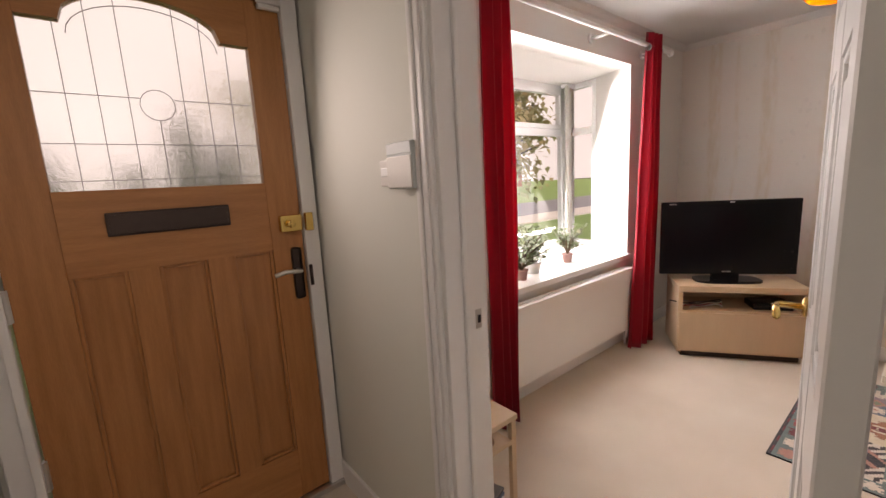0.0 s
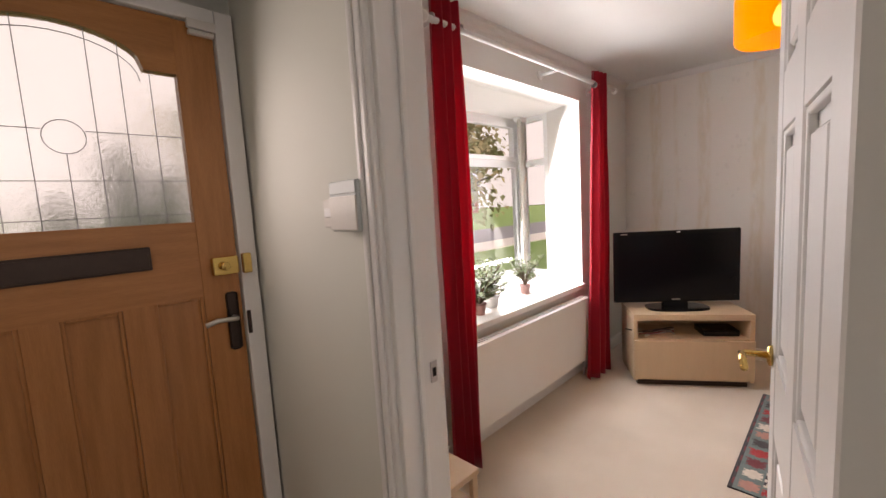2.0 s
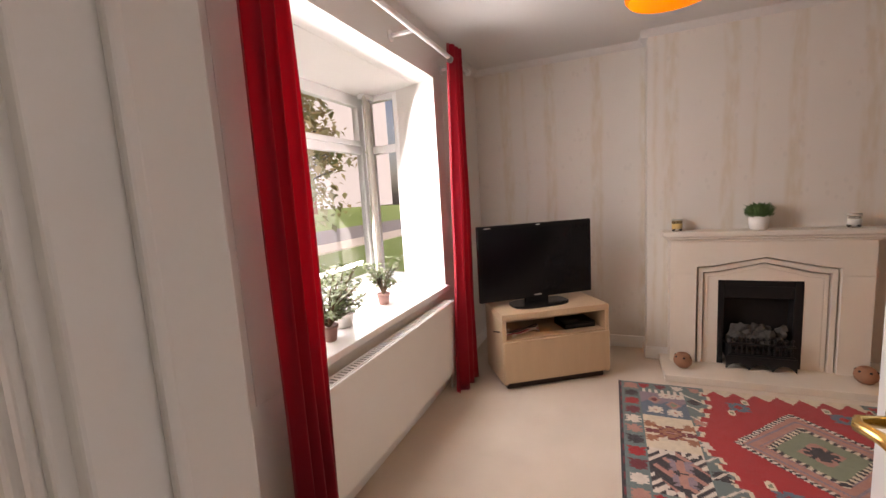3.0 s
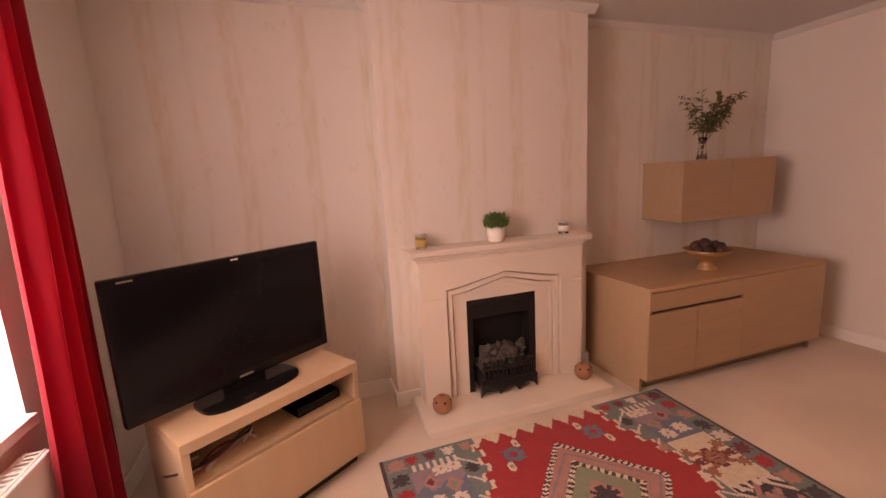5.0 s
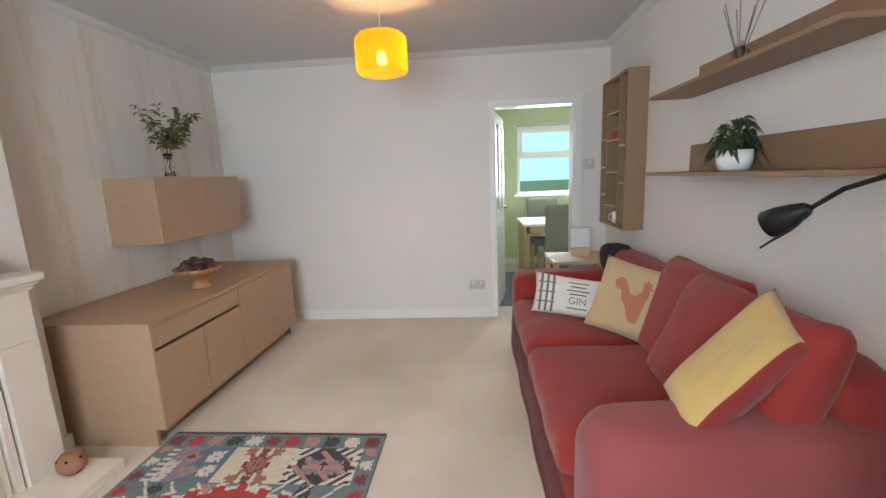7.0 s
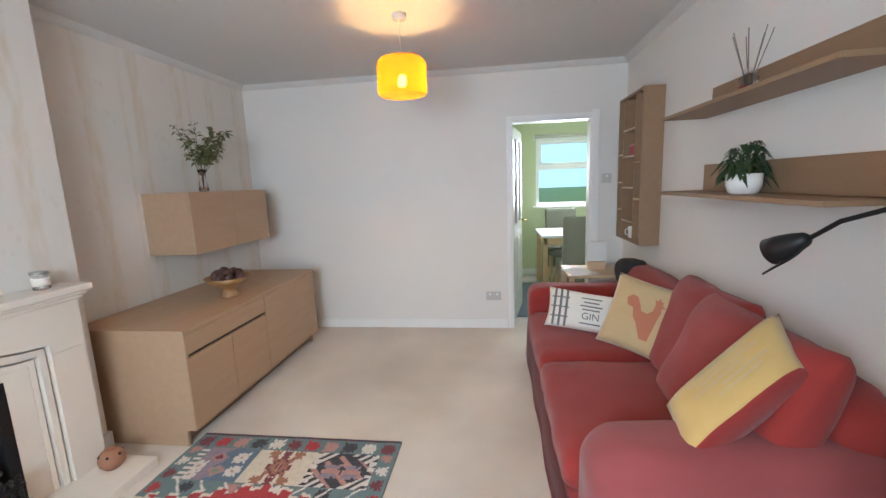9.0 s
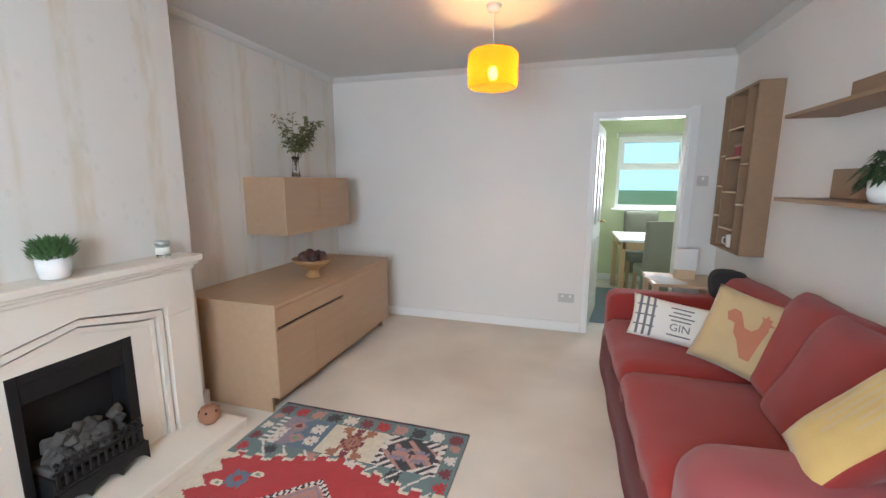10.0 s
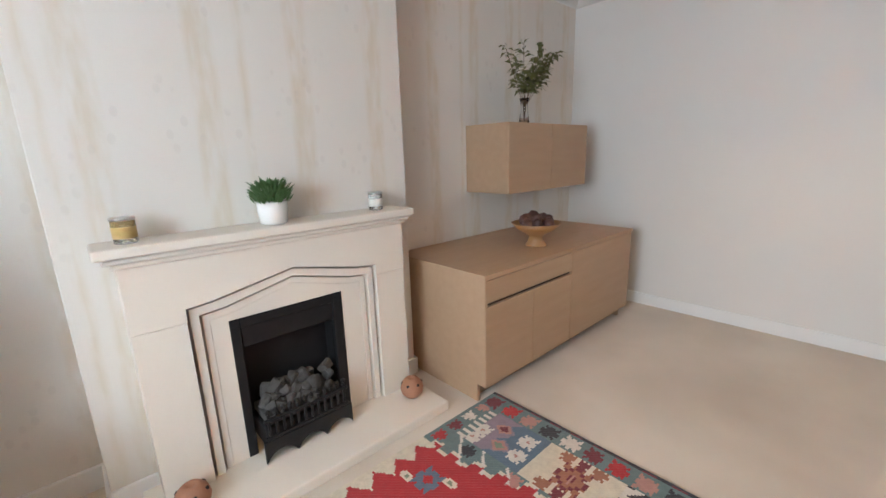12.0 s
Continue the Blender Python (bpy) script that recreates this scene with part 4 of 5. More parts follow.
    for z in (0.10, 0.18):
        box(x - 0.114, x - 0.099, fy0 + 0.04, fy1 - 0.04, z, z + 0.014, 0.003, 1, fret)
    ys = [fy0 + 0.03 + k * (fy1 - fy0 - 0.06) / 24 for k in range(25)]
    prism([(y, 0.10) for y in ys] + [(y, 0.004 + 0.045 * abs(math.sin((y - ys[0]) / (ys[-1] - ys[0]) * math.pi * 3)) ** 0.7) for y in reversed(ys)], "x", x - 0.118, x - 0.104, fret)
    ft = part("fret", fret, BLACK, g, "cast black fret with bars")
    for bar in bars:
        part("bar", bar, BLACK, ft)
    bed = part("coal_bed", box(x - 0.09, -0.016, fy0 + 0.06, fy1 - 0.06, 0.15, 0.19, 0.01), COAL, g)
    for k in range(34):
        y = fy0 + 0.08 + (fy1 - fy0 - 0.16) * random.random()
        row = k % 3
        s = random.uniform(0.022, 0.034)
        c = box(-s, s, -s * 0.8, s * 0.8, -s * 0.7, s * 0.7, s * 0.35, 2)
        wobble(c, 0.008, 40, k)
        moved(c, pose(x - 0.07 + 0.035 * row + random.uniform(-0.01, 0.01), y, 0.20 + 0.032 * row + random.uniform(0, 0.015), random.uniform(0, 90), random.uniform(0, 90), random.uniform(0, 180)))
        part("coal", c, COAL, bed)


fireplace()


def clay_ball(at):
    b = thing("clay_ball", "small round pierced terracotta pot on the hearth", "ornament", at, group="hearth ornaments")
    part("body", lathe([(0.012, 0), (0.035, 0.006), (0.055, 0.03), (0.060, 0.055), (0.053, 0.082), (0.033, 0.103), (0.016, 0.108), (0.014, 0.098), (0.0, 0.096)], 24), TERRA, b, "", True)
    for k in range(6):
        a = k * math.pi / 3
        part("hole", moved(lathe([(0.007, 0), (0.007, 0.004)], 10), pose(0.050 * math.cos(a), 0.050 * math.sin(a), 0.083, 0, 55, math.degrees(a))), BLACK, b)
    return b


clay_ball((3.70, -1.185, 0.05))
clay_ball((3.70, -0.185, 0.05))


def mantel_plant(at):
    p = thing("potted_plant", "small bushy green plant in a white pot on the mantel", "plant", at)
    part("pot", lathe([(0.040, 0), (0.052, 0.006), (0.058, 0.05), (0.058, 0.09), (0.052, 0.09), (0.050, 0.08), (0, 0.08)], 26), WPOT, p, "", True)
    lf = bmesh.new()
    for k in range(420):
        a, r = random.uniform(0, 6.28), 0.068 * math.sqrt(random.random())
        s = Vector((r * math.cos(a), r * math.sin(a), 0.082 + random.uniform(0.0, 0.08) * (1 - 4 * r)))
        leaf(lf, s, (math.cos(a) * (0.2 + 8 * r), math.sin(a) * (0.2 + 8 * r), 0.9), random.uniform(0.028, 0.05), 0.012, 0.05)
    part("foliage", lf, SPRIG, p)


mantel_plant((3.85, -0.645, 1.02))


def candle(at, label, wax, paper):
    c = thing("candle_jar", label, "candle", at, group="candles on the mantel")
    g = part("jar", lathe([(0.030, 0), (0.034, 0.003), (0.034, 0.075), (0.031, 0.075), (0.031, 0.006), (0, 0.006)], 24), GLASS, c, "", True)
    g.visible_shadow = False
    part("wax", lathe([(0.0305, 0.007), (0.0305, 0.062), (0, 0.062)], 24), wax, c, "", True)
    part("label", lathe([(0.0345, 0.018), (0.0347, 0.018), (0.0347, 0.055), (0.0345, 0.055)], 24), paper, c, "paper label", True)
    part("lid", lathe([(0.036, 0.076), (0.036, 0.086), (0.0, 0.088)], 24), CHROME, c, "", True)


candle((3.86, -0.16, 1.02), "small glass candle jar with a metal lid", WAX, CUSHY)
candle((3.87, -1.15, 1.02), "small clear glass candle jar with pale wax", PAPERW, CUSHW)


# ---- alcove furniture ----
def sideboard():
    s = thing("sideboard", "beech-veneer sideboard with drawer, doors and raised end panels", "sideboard", (0, 0, 0))
    x0, x1, ya, yb, top = 3.42, 4.148, -1.445, -3.075, 0.70
    part("top", box(x0 - 0.004, x1, yb - 0.004, ya + 0.004, top - 0.025, top, 0.002), BEECH, s)
    e = bmesh.new()
    prism([(x0 + 0.003, 0.10), (x0 + 0.06, 0.10), (x0 + 0.06, 0.0), (x1, 0.0), (x1, top - 0.026), (x0 + 0.003, top - 0.026)], "y", ya - 0.02, ya, e)
    part("end_panel", e, BEECH, s)
    e = bmesh.new()
    prism([(x0 + 0.003, 0.10), (x0 + 0.06, 0.10), (x0 + 0.06, 0.0), (x1, 0.0), (x1, top - 0.026), (x0 + 0.003, top - 0.026)], "y", yb, yb + 0.02, e)
    part("end_panel", e, BEECH, s)
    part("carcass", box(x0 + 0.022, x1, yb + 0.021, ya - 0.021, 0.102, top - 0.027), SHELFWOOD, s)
    # darker wood here stands in for the shadow below the doors
    part("plinth", box(x0 + 0.10, x1 - 0.05, yb + 0.021, ya - 0.021, 0.0, 0.10), SHELFWOOD, s, "recessed plinth, browned for the shadow under the doors")
    part("drawer_front", box(x0, x0 + 0.019, -2.241, ya - 0.003, 0.555, top - 0.03, 0.0015), BEECH, s)
    part("grip_rail", box(x0 + 0.016, x0 + 0.021, -2.241, ya - 0.003, 0.535, 0.554), BRONZE, s)
    for y0, y1, z1 in ((-1.842, ya - 0.003, 0.534), (-2.241, -1.846, 0.534), (yb + 0.003, -2.246, top - 0.03)):
        part("door", box(x0, x0 + 0.019, y0, y1, 0.10, z1, 0.0015), BEECH, s)


def wall_cabinet():
    c = thing("wall_cabinet", "small beech-veneer wall cabinet hung above the sideboard", "cabinet", (0, 0, 0))
    x0, x1, ya, yb, z0, z1 = 3.80, 4.17, -2.10, -3.05, 1.015, 1.457
    part("carcass", box(x0 + 0.02, x1, yb, ya, z0, z1, 0.002), BEECH, c)
    mid = (ya + yb) / 2
    part("door", box(x0, x0 + 0.019, mid + 0.0015, ya, z0, z1, 0.0015), BEECH, c)
    part("door", box(x0, x0 + 0.019, yb, mid - 0.0015, z0, z1, 0.0015), BEECH, c)


sideboard()
wall_cabinet()


def vase(at):
    v = thing("vase", "clear glass vase with leafy eucalyptus stems", "vase", at)
    part("glass", lathe([(0.030, 0), (0.036, 0.006), (0.030, 0.05), (0.022, 0.09), (0.026, 0.14), (0.032, 0.165), (0.029, 0.165), (0.020, 0.09), (0.026, 0.05), (0.03, 0.012), (0, 0.012)], 24), GLASS, v, "clear glass", True)
    st, lf, fl = bmesh.new(), bmesh.new(), bmesh.new()
    ends = [(-0.16, 0.06, 0.40), (-0.10, 0.13, 0.43), (-0.03, 0.20, 0.40), (0.0, 0.09, 0.36), (-0.05, -0.17, 0.40), (-0.02, -0.10, 0.36), (-0.11, -0.03, 0.33), (0.03, -0.06, 0.31), (-0.03, 0.02, 0.29), (-0.05, -0.24, 0.42)]
    for k, e in enumerate(ends):
        e = Vector((e[0], e[1] * 1.15, e[2] * 1.08))
        mid = Vector((e.x * 0.3, e.y * 0.3, 0.20))
        tube([(0, 0, 0.015), (e.x * 0.05, e.y * 0.05, 0.12), mid, e], 0.003, 5, st, 0.5)
        pale = k in (1, 2)
        for i in range(46):
            q = mid.lerp(e, random.uniform(0.0, 1.05))
            b = random.uniform(0, 6.28)
            if pale and i % 2:
                leaf(fl, q + Vector((random.uniform(-0.02, 0.02), random.uniform(-0.02, 0.02), 0.01)), (math.cos(b), math.sin(b), 0.7), 0.028, 0.018, 0.0)
            else:
                leaf(lf, q, (math.cos(b), math.sin(b), random.uniform(-0.2, 0.8)), random.uniform(0.05, 0.085), random.uniform(0.024, 0.038), 0.25)
    part("stalk", st, STEM, v)
    part("foliage", lf, LEAFV, v)
    part("blossom", fl, CREAMCLOTH, v, "pale dried blossom")


vase((3.91, -2.40, 1.457))


def fruit_bowl(at):
    b = thing("bowl", "turned wooden footed bowl filled with dark dried pods", "bowl", at)
    part("body", lathe([(0.062, 0), (0.065, 0.01), (0.05, 0.025), (0.042, 0.055), (0.06, 0.075), (0.11, 0.10), (0.155, 0.145), (0.147, 0.145), (0.10, 0.112), (0.04, 0.095), (0, 0.092)], 32), BOWL, b, "", True)
    for k in range(22):
        a, r = random.uniform(0, 6.28), 0.10 * math.sqrt(random.random())
        s = random.uniform(0.026, 0.042)
        part("pod", moved(wobble(lathe([(0.0, -s), (s * 0.6, -s * 0.7), (s, 0), (s * 0.7, s * 0.7), (0, s)], 8), 0.006, 40, k), pose(r * math.cos(a), r * math.sin(a), 0.140 + 0.045 * (1 - r / 0.1) + random.uniform(-0.005, 0.01), random.uniform(0, 90), random.uniform(0, 90), 0)), DARKFRUIT, b, "", True)


fruit_bowl((3.63, -2.16, 0.70))


# ---- sofa wall ----
def sofa():
    s = thing("sofa", "two-seat sofa in a loose faded-red cloth cover", "sofa", (0, 0, 0))
    x0, x1 = 0.555, 1.47
    y0, y1 = -2.78, -0.56
    part("base", soft_box(x0 + 0.02, x1 - 0.015, y0 + 0.02, y1 - 0.02, 0.005, 0.33, 0.03, 5, 0, 0.006), SOFA, s)
    part("arm", soft_box(x0, x1 - 0.01, y0, y0 + 0.24, 0.01, 0.635, 0.07, 6, 0.012, 0.008), SOFA, s)
    part("arm", soft_box(x0, x1 - 0.03, y1 - 0.30, y1, 0.01, 0.665, 0.12, 8, 0.014, 0.010), SOFAP, s, "faded pinkish arm cover")
    part("backrest", soft_box(x0, x0 + 0.22, y0 + 0.03, y1 - 0.09, 0.02, 0.82, 0.095, 6, 0.01, 0.01), SOFA, s)
    mid = (y0 + 0.24 + y1 - 0.29) / 2
    for a, c in ((y0 + 0.243, mid + 0.003), (mid + 0.003, y1 - 0.285)):
        part("seat_cushion", soft_box(x0 + 0.18, x1 + 0.005, a, c, 0.325, 0.47, 0.055, 6, 0.035, 0.010), SOFA, s)
    for yc, wide, xo, lean in ((-1.43, 0.58, 0.225, -19), (-1.03, 0.72, 0.285, -23)):
        b = soft_box(-0.075, 0.075, -wide / 2, wide / 2, -0.235, 0.235, 0.055, 7, 0.01, 0.012)
        for v in b.verts:
            e = abs(v.co.y) / (wide / 2)
            v.co.z += 0.035 * e ** 4 * (1 if v.co.z > 0 else 0)
            v.co.x *= 1.0 + 0.35 * (1 - e * e) - 0.55 * max(0, v.co.z / 0.235) ** 3 * e ** 2
        part("back_cushion", moved(b, pose(x0 + xo, yc, 0.695, 0, lean, 0)), SOFA, s)
    skirt = bmesh.new()
    line = []
    n = 90
    for k in range(n + 1):
        u = k / n
        line.append((x1 - 0.012 + 0.004 * math.sin(u * 23) * (1 if 0.05 < u < 0.95 else 0.4), y0 + 0.01 + (y1 - y0 - 0.02) * u))
    rows = [[skirt.verts.new((x + 0.012 * (1 - z / 0.3), y, z)) for x, y in line] for z in (0.012, 0.12, 0.31)]
    for a, c in zip(rows, rows[1:]):
        for k in range(n):
            skirt.faces.new((a[k], a[k + 1], c[k + 1], c[k]))
    bmesh.ops.solidify(skirt, geom=skirt.faces[:], thickness=0.004)
    part("skirt", skirt, SOFAP, s, "loose front valance", True)
    for o in s.children:
        o.data.shade_smooth()
    return s


sofa()


def cushion(name, label, m, w, h, d, front, back):
    c = thing(name, label, "cushion", group="cushions on the sofa")
    c.matrix_world = m
    bm = pillow(w, h, d)
    for f in bm.faces:
        f.material_index = 0 if f.calc_center_median().y < 0 else 1
    part("cover", bm, [front, back], c, "", True)
    return c


def on_pillow(x, z, w, h, d, lift=0.0015):
    u, v = 2 * x / w, 2 * z / h
    return -d / 2 * (max(0.0, (1 - u ** 4) * (1 - v ** 4)) ** 0.45) * 1.06 - lift


def patch(w, h, d, x0, x1, z0, z1, n=8):
    """A print lying on the front of a cushion."""
    bm = bmesh.new()
    g = [[bm.verts.new((x0 + (x1 - x0) * i / n, on_pillow(x0 + (x1 - x0) * i / n, z0 + (z1 - z0) * j / n, w, h, d), z0 + (z1 - z0) * j / n)) for j in range(n + 1)] for i in range(n + 1)]
    for i in range(n):
        for j in range(n):
            bm.faces.new((g[i][j], g[i + 1][j], g[i + 1][j + 1], g[i][j + 1]))
    return bm


# small oblong cushion with plaid ends and printed words
GM = Matrix.Translation((1.13, -2.04, 0.62)) @ pose(0, 0, 0, 0, 0, 172) @ pose(0, 0, 0, -28, 8, 0)
gin = cushion("oblong_cushion", "cream oblong cushion with plaid ends and printed words", GM, 0.52, 0.25, 0.11, CUSHW, CUSHW)
for x in (-0.215, -0.18, -0.145, 0.145, 0.18, 0.215):
    part("stripe", patch(0.50, 0.25, 0.11, x - 0.007, x + 0.007, -0.115, 0.115), INK, gin)
for z in (-0.06, 0.0, 0.06):
    for a, c in ((-0.235, -0.13), (0.13, 0.235)):
        part("stripe", patch(0.50, 0.25, 0.11, a, c, z - 0.004, z + 0.004), INK, gin)
for z, hw, t in ((0.072, 0.06, 0.004), (0.048, 0.045, 0.004), (0.024, 0.065, 0.004), (0.002, 0.05, 0.004), (-0.082, 0.06, 0.004)):
    part("print_line", patch(0.50, 0.25, 0.11, -hw, hw, z - t, z + t), INK, gin)
txt = bpy.data.curves.new("word", "FONT")
txt.body, txt.size, txt.align_x, txt.extrude = "GIN", 0.06, "CENTER", 0.0005
tob = bpy.data.objects.new("word", txt)
tme = bpy.data.meshes.new_from_object(tob)
tme.materials.append(INK)
wo = new("print_word", tme)
wo.parent = gin
wo.matrix_local = pose(0, on_pillow(0, -0.04, 0.5, 0.25, 0.11, 0.003), -0.058, 90, 0, 0)
bpy.data.objects.remove(tob)

# square sand cushion with a rooster
RM = Matrix.Translation((0.925, -1.70, 0.70)) @ pose(0, 0, 0, 0, 0, 152) @ pose(0, 0, 0, -24, 14, 0)
roo = cushion("rooster_cushion", "sand-coloured square cushion with a terracotta rooster print", RM, 0.38, 0.40, 0.13, CUSHB, CUSHB)
rb = bmesh.new()
rooster = [(0.012, -0.115), (0.010, -0.06), (-0.025, -0.045), (-0.05, -0.015), (-0.062, 0.03), (-0.092, 0.035), (-0.105, 0.07), (-0.085, 0.095), (-0.055, 0.09), (-0.035, 0.055), (-0.02, 0.025), (0.01, 0.02), (0.03, 0.045), (0.032, 0.085), (0.022, 0.105), (0.036, 0.10), (0.044, 0.118), (0.054, 0.102), (0.066, 0.104), (0.064, 0.085), (0.084, 0.074), (0.064, 0.068), (0.068, 0.045), (0.06, 0.0), (0.04, -0.045), (0.026, -0.06), (0.028, -0.10), (0.05, -0.115)]
fc = rb.faces.new([rb.verts.new((x, on_pillow(x, z, 0.38, 0.40, 0.13, 0.004), z)) for x, z in rooster])
bmesh.ops.triangulate(rb, faces=[fc])
part("rooster_print", rb, ROOSTER, roo)

# large mustard cushion lying against the near arm
AX, FACE = Vector((0.37, 0.07, -0.31)).normalized(), Vector((0.54, 0.40, 0.74)).normalized()
FACE = (FACE - AX * FACE.dot(AX)).normalized()
SIDE = FACE.cross(AX)
YM = Matrix.Translation(Vector((0.82, -0.87, 1.02)) + AX * 0.225 + SIDE * 0.085 - FACE * 0.05) @ Matrix((AX, -FACE, -SIDE)).transposed().to_4x4()
mus = cushion("mustard_cushion", "mustard yellow cushion with red border leaning on the sofa arm", YM, 0.47, 0.20, 0.15, CUSHY, SOFA)
for f in mus.children[0].data.polygons:
    if f.center.z < -0.075:
        f.material_index = 1
for k, (a, c, z) in enumerate(((-0.12, 0.10, 0.068), (-0.10, 0.13, 0.050), (-0.13, 0.10, 0.032), (-0.08, 0.12, 0.014), (-0.15, 0.02, -0.006), (-0.12, 0.04, -0.024))):
    part("print_line", patch(0.47, 0.20, 0.15, a, c, z - 0.004, z + 0.004), CUSHB, mus)
# slumped askew over the arm
for o in mus.children:
    for v in o.data.vertices:
        v.co.x += 0.6 * (0.10 - v.co.z)

bag = solo("dark_cloth", wobble(soft_box(-0.10, 0.10, -0.10, 0.10, 0.0, 0.20, 0.06, 3), 0.012, 14), DARK, "dark folded cloth tucked behind the sofa arm", "cloth", (0.72, -2.60, 0.645), smooth=True)

# side table between sofa and kitchen doorway
st = thing("side_table", "low white-topped side table beyond the sofa arm", "table", (0.86, -3.12, 0))
part("tabletop", box(-0.25, 0.25, -0.22, 0.22, 0.63, 0.655, 0.004), PALE, st)
for x in (-0.22, 0.22):
    for y in (-0.19, 0.19):
        part("leg", box(x - 0.02, x + 0.02, y - 0.02, y + 0.02, 0.0, 0.63, 0.003), PALE, st)
pp = thing("paper_pile", "loose white papers on the side table", "paper", (0.99, -3.05, 0.655), 12)
for k in range(3):
    part("sheet", moved(box(-0.10, 0.10, -0.14, 0.14, 0.002 * k, 0.002 * k + 0.0015), pose(0.004 * k, 0, 0, 0, 0, 6 * k)), PAPERW, pp)
fr = thing("picture_frame", "white-edged clear photo stand on the side table", "picture frame", (0.83, -3.16, 0.655))
part("base", box(-0.07, 0.07, -0.03, 0.03, 0, 0.07, 0.004), PALE, fr)
part("panel", box(-0.085, 0.085, -0.006, 0.006, 0.07, 0.24, 0.003), PAPERW, fr)


def display_case():
    d = thing("wall_shelf_unit", "tall shallow brown wooden wall case with uneven pigeonholes", "shelf", (0, 0, 0))
    x0, x1, ya, yb, z0, z1 = 0.53, 0.672, -2.60, -3.165, 0.945, 2.06
    t = 0.018
    part("back", box(x0, x0 + 0.012, yb + t, ya - t, z0 + t, z1 - t), SHELFWOOD, d)
    for y in (ya - t, yb):
        part("side", box(x0, x1, y, y + t, z0, z1, 0.002), SHELFWOOD, d)
    for z in (z0, z1 - t):
        part("end", box(x0, x1, yb + t, ya - t, z, z + t), SHELFWOOD, d)
    cols = [yb + t, yb + 0.13, ya - 0.16, ya - t]
    for y in cols[1:3]:
        part("divider", box(x0 + 0.012, x1 - 0.002, y - 0.006, y + 0.006, z0 + t, z1 - t), SHELFWOOD, d)
    for (a, c), zs in zip(zip(cols, cols[1:]), ((1.18, 1.40, 1.62), (1.10, 1.36, 1.60, 1.80), (1.28, 1.55))):
        for z in zs:
            sh = part("shelf", box(x0 + 0.012, x1 - 0.001, a + 0.007, c - 0.007, z - 0.006, z + 0.006), SHELFWOOD, d)
            part("shelf_edge", box(x1 - 0.001, x1 + 0.0015, a + 0.007, c - 0.007, z - 0.006, z + 0.006), PALE, sh, "pale shelf edge")
    ym = (cols[1] + cols[2]) / 2
    r = thing("small_box", "small dark red box in the wall case", "box", (0.62, ym, 1.606))
    part("body", box(-0.03, 0.03, -0.05, 0.05, 0, 0.07, 0.003), BOOKR, r)
    part("lid", box(-0.032, 0.032, -0.052, 0.052, 0.071, 0.088, 0.003), POT, r)
    m = thing("mug", "small white patterned cup in the wall case", "cup", (0.62, ym, 0.963))
    part("body", lathe([(0.026, 0), (0.032, 0.004), (0.036, 0.09), (0.033, 0.09), (0.029, 0.01), (0, 0.01)], 22), WPOT, m, "", True)
    part("handle", tube([(0.03, 0, 0.075), (0.055, 0, 0.07), (0.058, 0, 0.035), (0.03, 0, 0.02)], 0.005, 8), WPOT, m, "", True)


display_case()


def ledge(z, label, y0, y1, b0, b1, lip):
    s = thing("wall_shelf", label, "shelf", (0, 0, 0), group="sofa wall shelves")
    part("board", box(0.53, 0.755, y0, y1, z - 0.018, z, 0.002), SHELFWOOD, s)
    part("back_board", box(0.53, 0.550, b0, b1, z + 0.001, z + lip, 0.002), SHELFWOOD, s)


ledge(1.355, "brown wooden wall shelf with a raised back board", -2.03, -0.82, -1.97, -0.82, 0.14)
ledge(1.765, "brown wooden wall shelf with a raised back board, upper", -2.03, -0.82, -1.93, -0.82, 0.125)


def shelf_plant(at):
    p = thing("potted_plant", "trailing dark green plant in a round white pot", "plant", at)
    part("pot", lathe([(0.04, 0), (0.055, 0.006), (0.066, 0.04), (0.066, 0.085), (0.06, 0.085), (0.058, 0.07), (0, 0.07)], 26), WPOT, p, "", True)
    lf, st2 = bmesh.new(), bmesh.new()
    for k in range(22):
        a = random.uniform(0, 6.28)
        r = random.uniform(0.01, 0.035)
        top = Vector((r * math.cos(a), r * math.sin(a), 0.10 + random.uniform(0.01, 0.11)))
        end = top + Vector((0.035 * math.cos(a), 0.035 * math.sin(a), -random.uniform(0.02, 0.12)))
        if at[0] + end.x < 0.56:
            continue
        tube([(0, 0, 0.07), top, end], 0.002, 4, st2)
        for i in range(8):
            q = top.lerp(end, random.random())
            b = a + random.uniform(-1.3, 1.3)
            leaf(lf, q, (math.cos(b), math.sin(b), random.uniform(-0.3, 0.5)), random.uniform(0.045, 0.07), random.uniform(0.02, 0.03), 0.6)
    part("stalk", st2, LEAFD, p)
    part("foliage", lf, LEAFD, p)


shelf_plant((0.655, -1.40, 1.355))
df = thing("reed_diffuser", "glass reed diffuser with dark red oil and grey reeds", "diffuser", (0.66, -1.41, 1.765))
part("bottle", lathe([(0.030, 0), (0.034, 0.004), (0.034, 0.06), (0.016, 0.075), (0.014, 0.09), (0.016, 0.093)], 20), GLASS, df, "", True)
part("oil", lathe([(0.028, 0.003), (0.031, 0.006), (0.031, 0.03), (0, 0.031)], 20), BOOKR, df, "dark red oil", True)
part("collar", lathe([(0.018, 0.078), (0.019, 0.095), (0.012, 0.096)], 16), CHROME, df, "", True)
for k in range(7):
    a = k * 0.9
    part("reed", tube([(0, 0, 0.01), (0.07 * math.cos(a), 0.07 * math.sin(a), 0.24)], 0.0022, 5), REED, df)
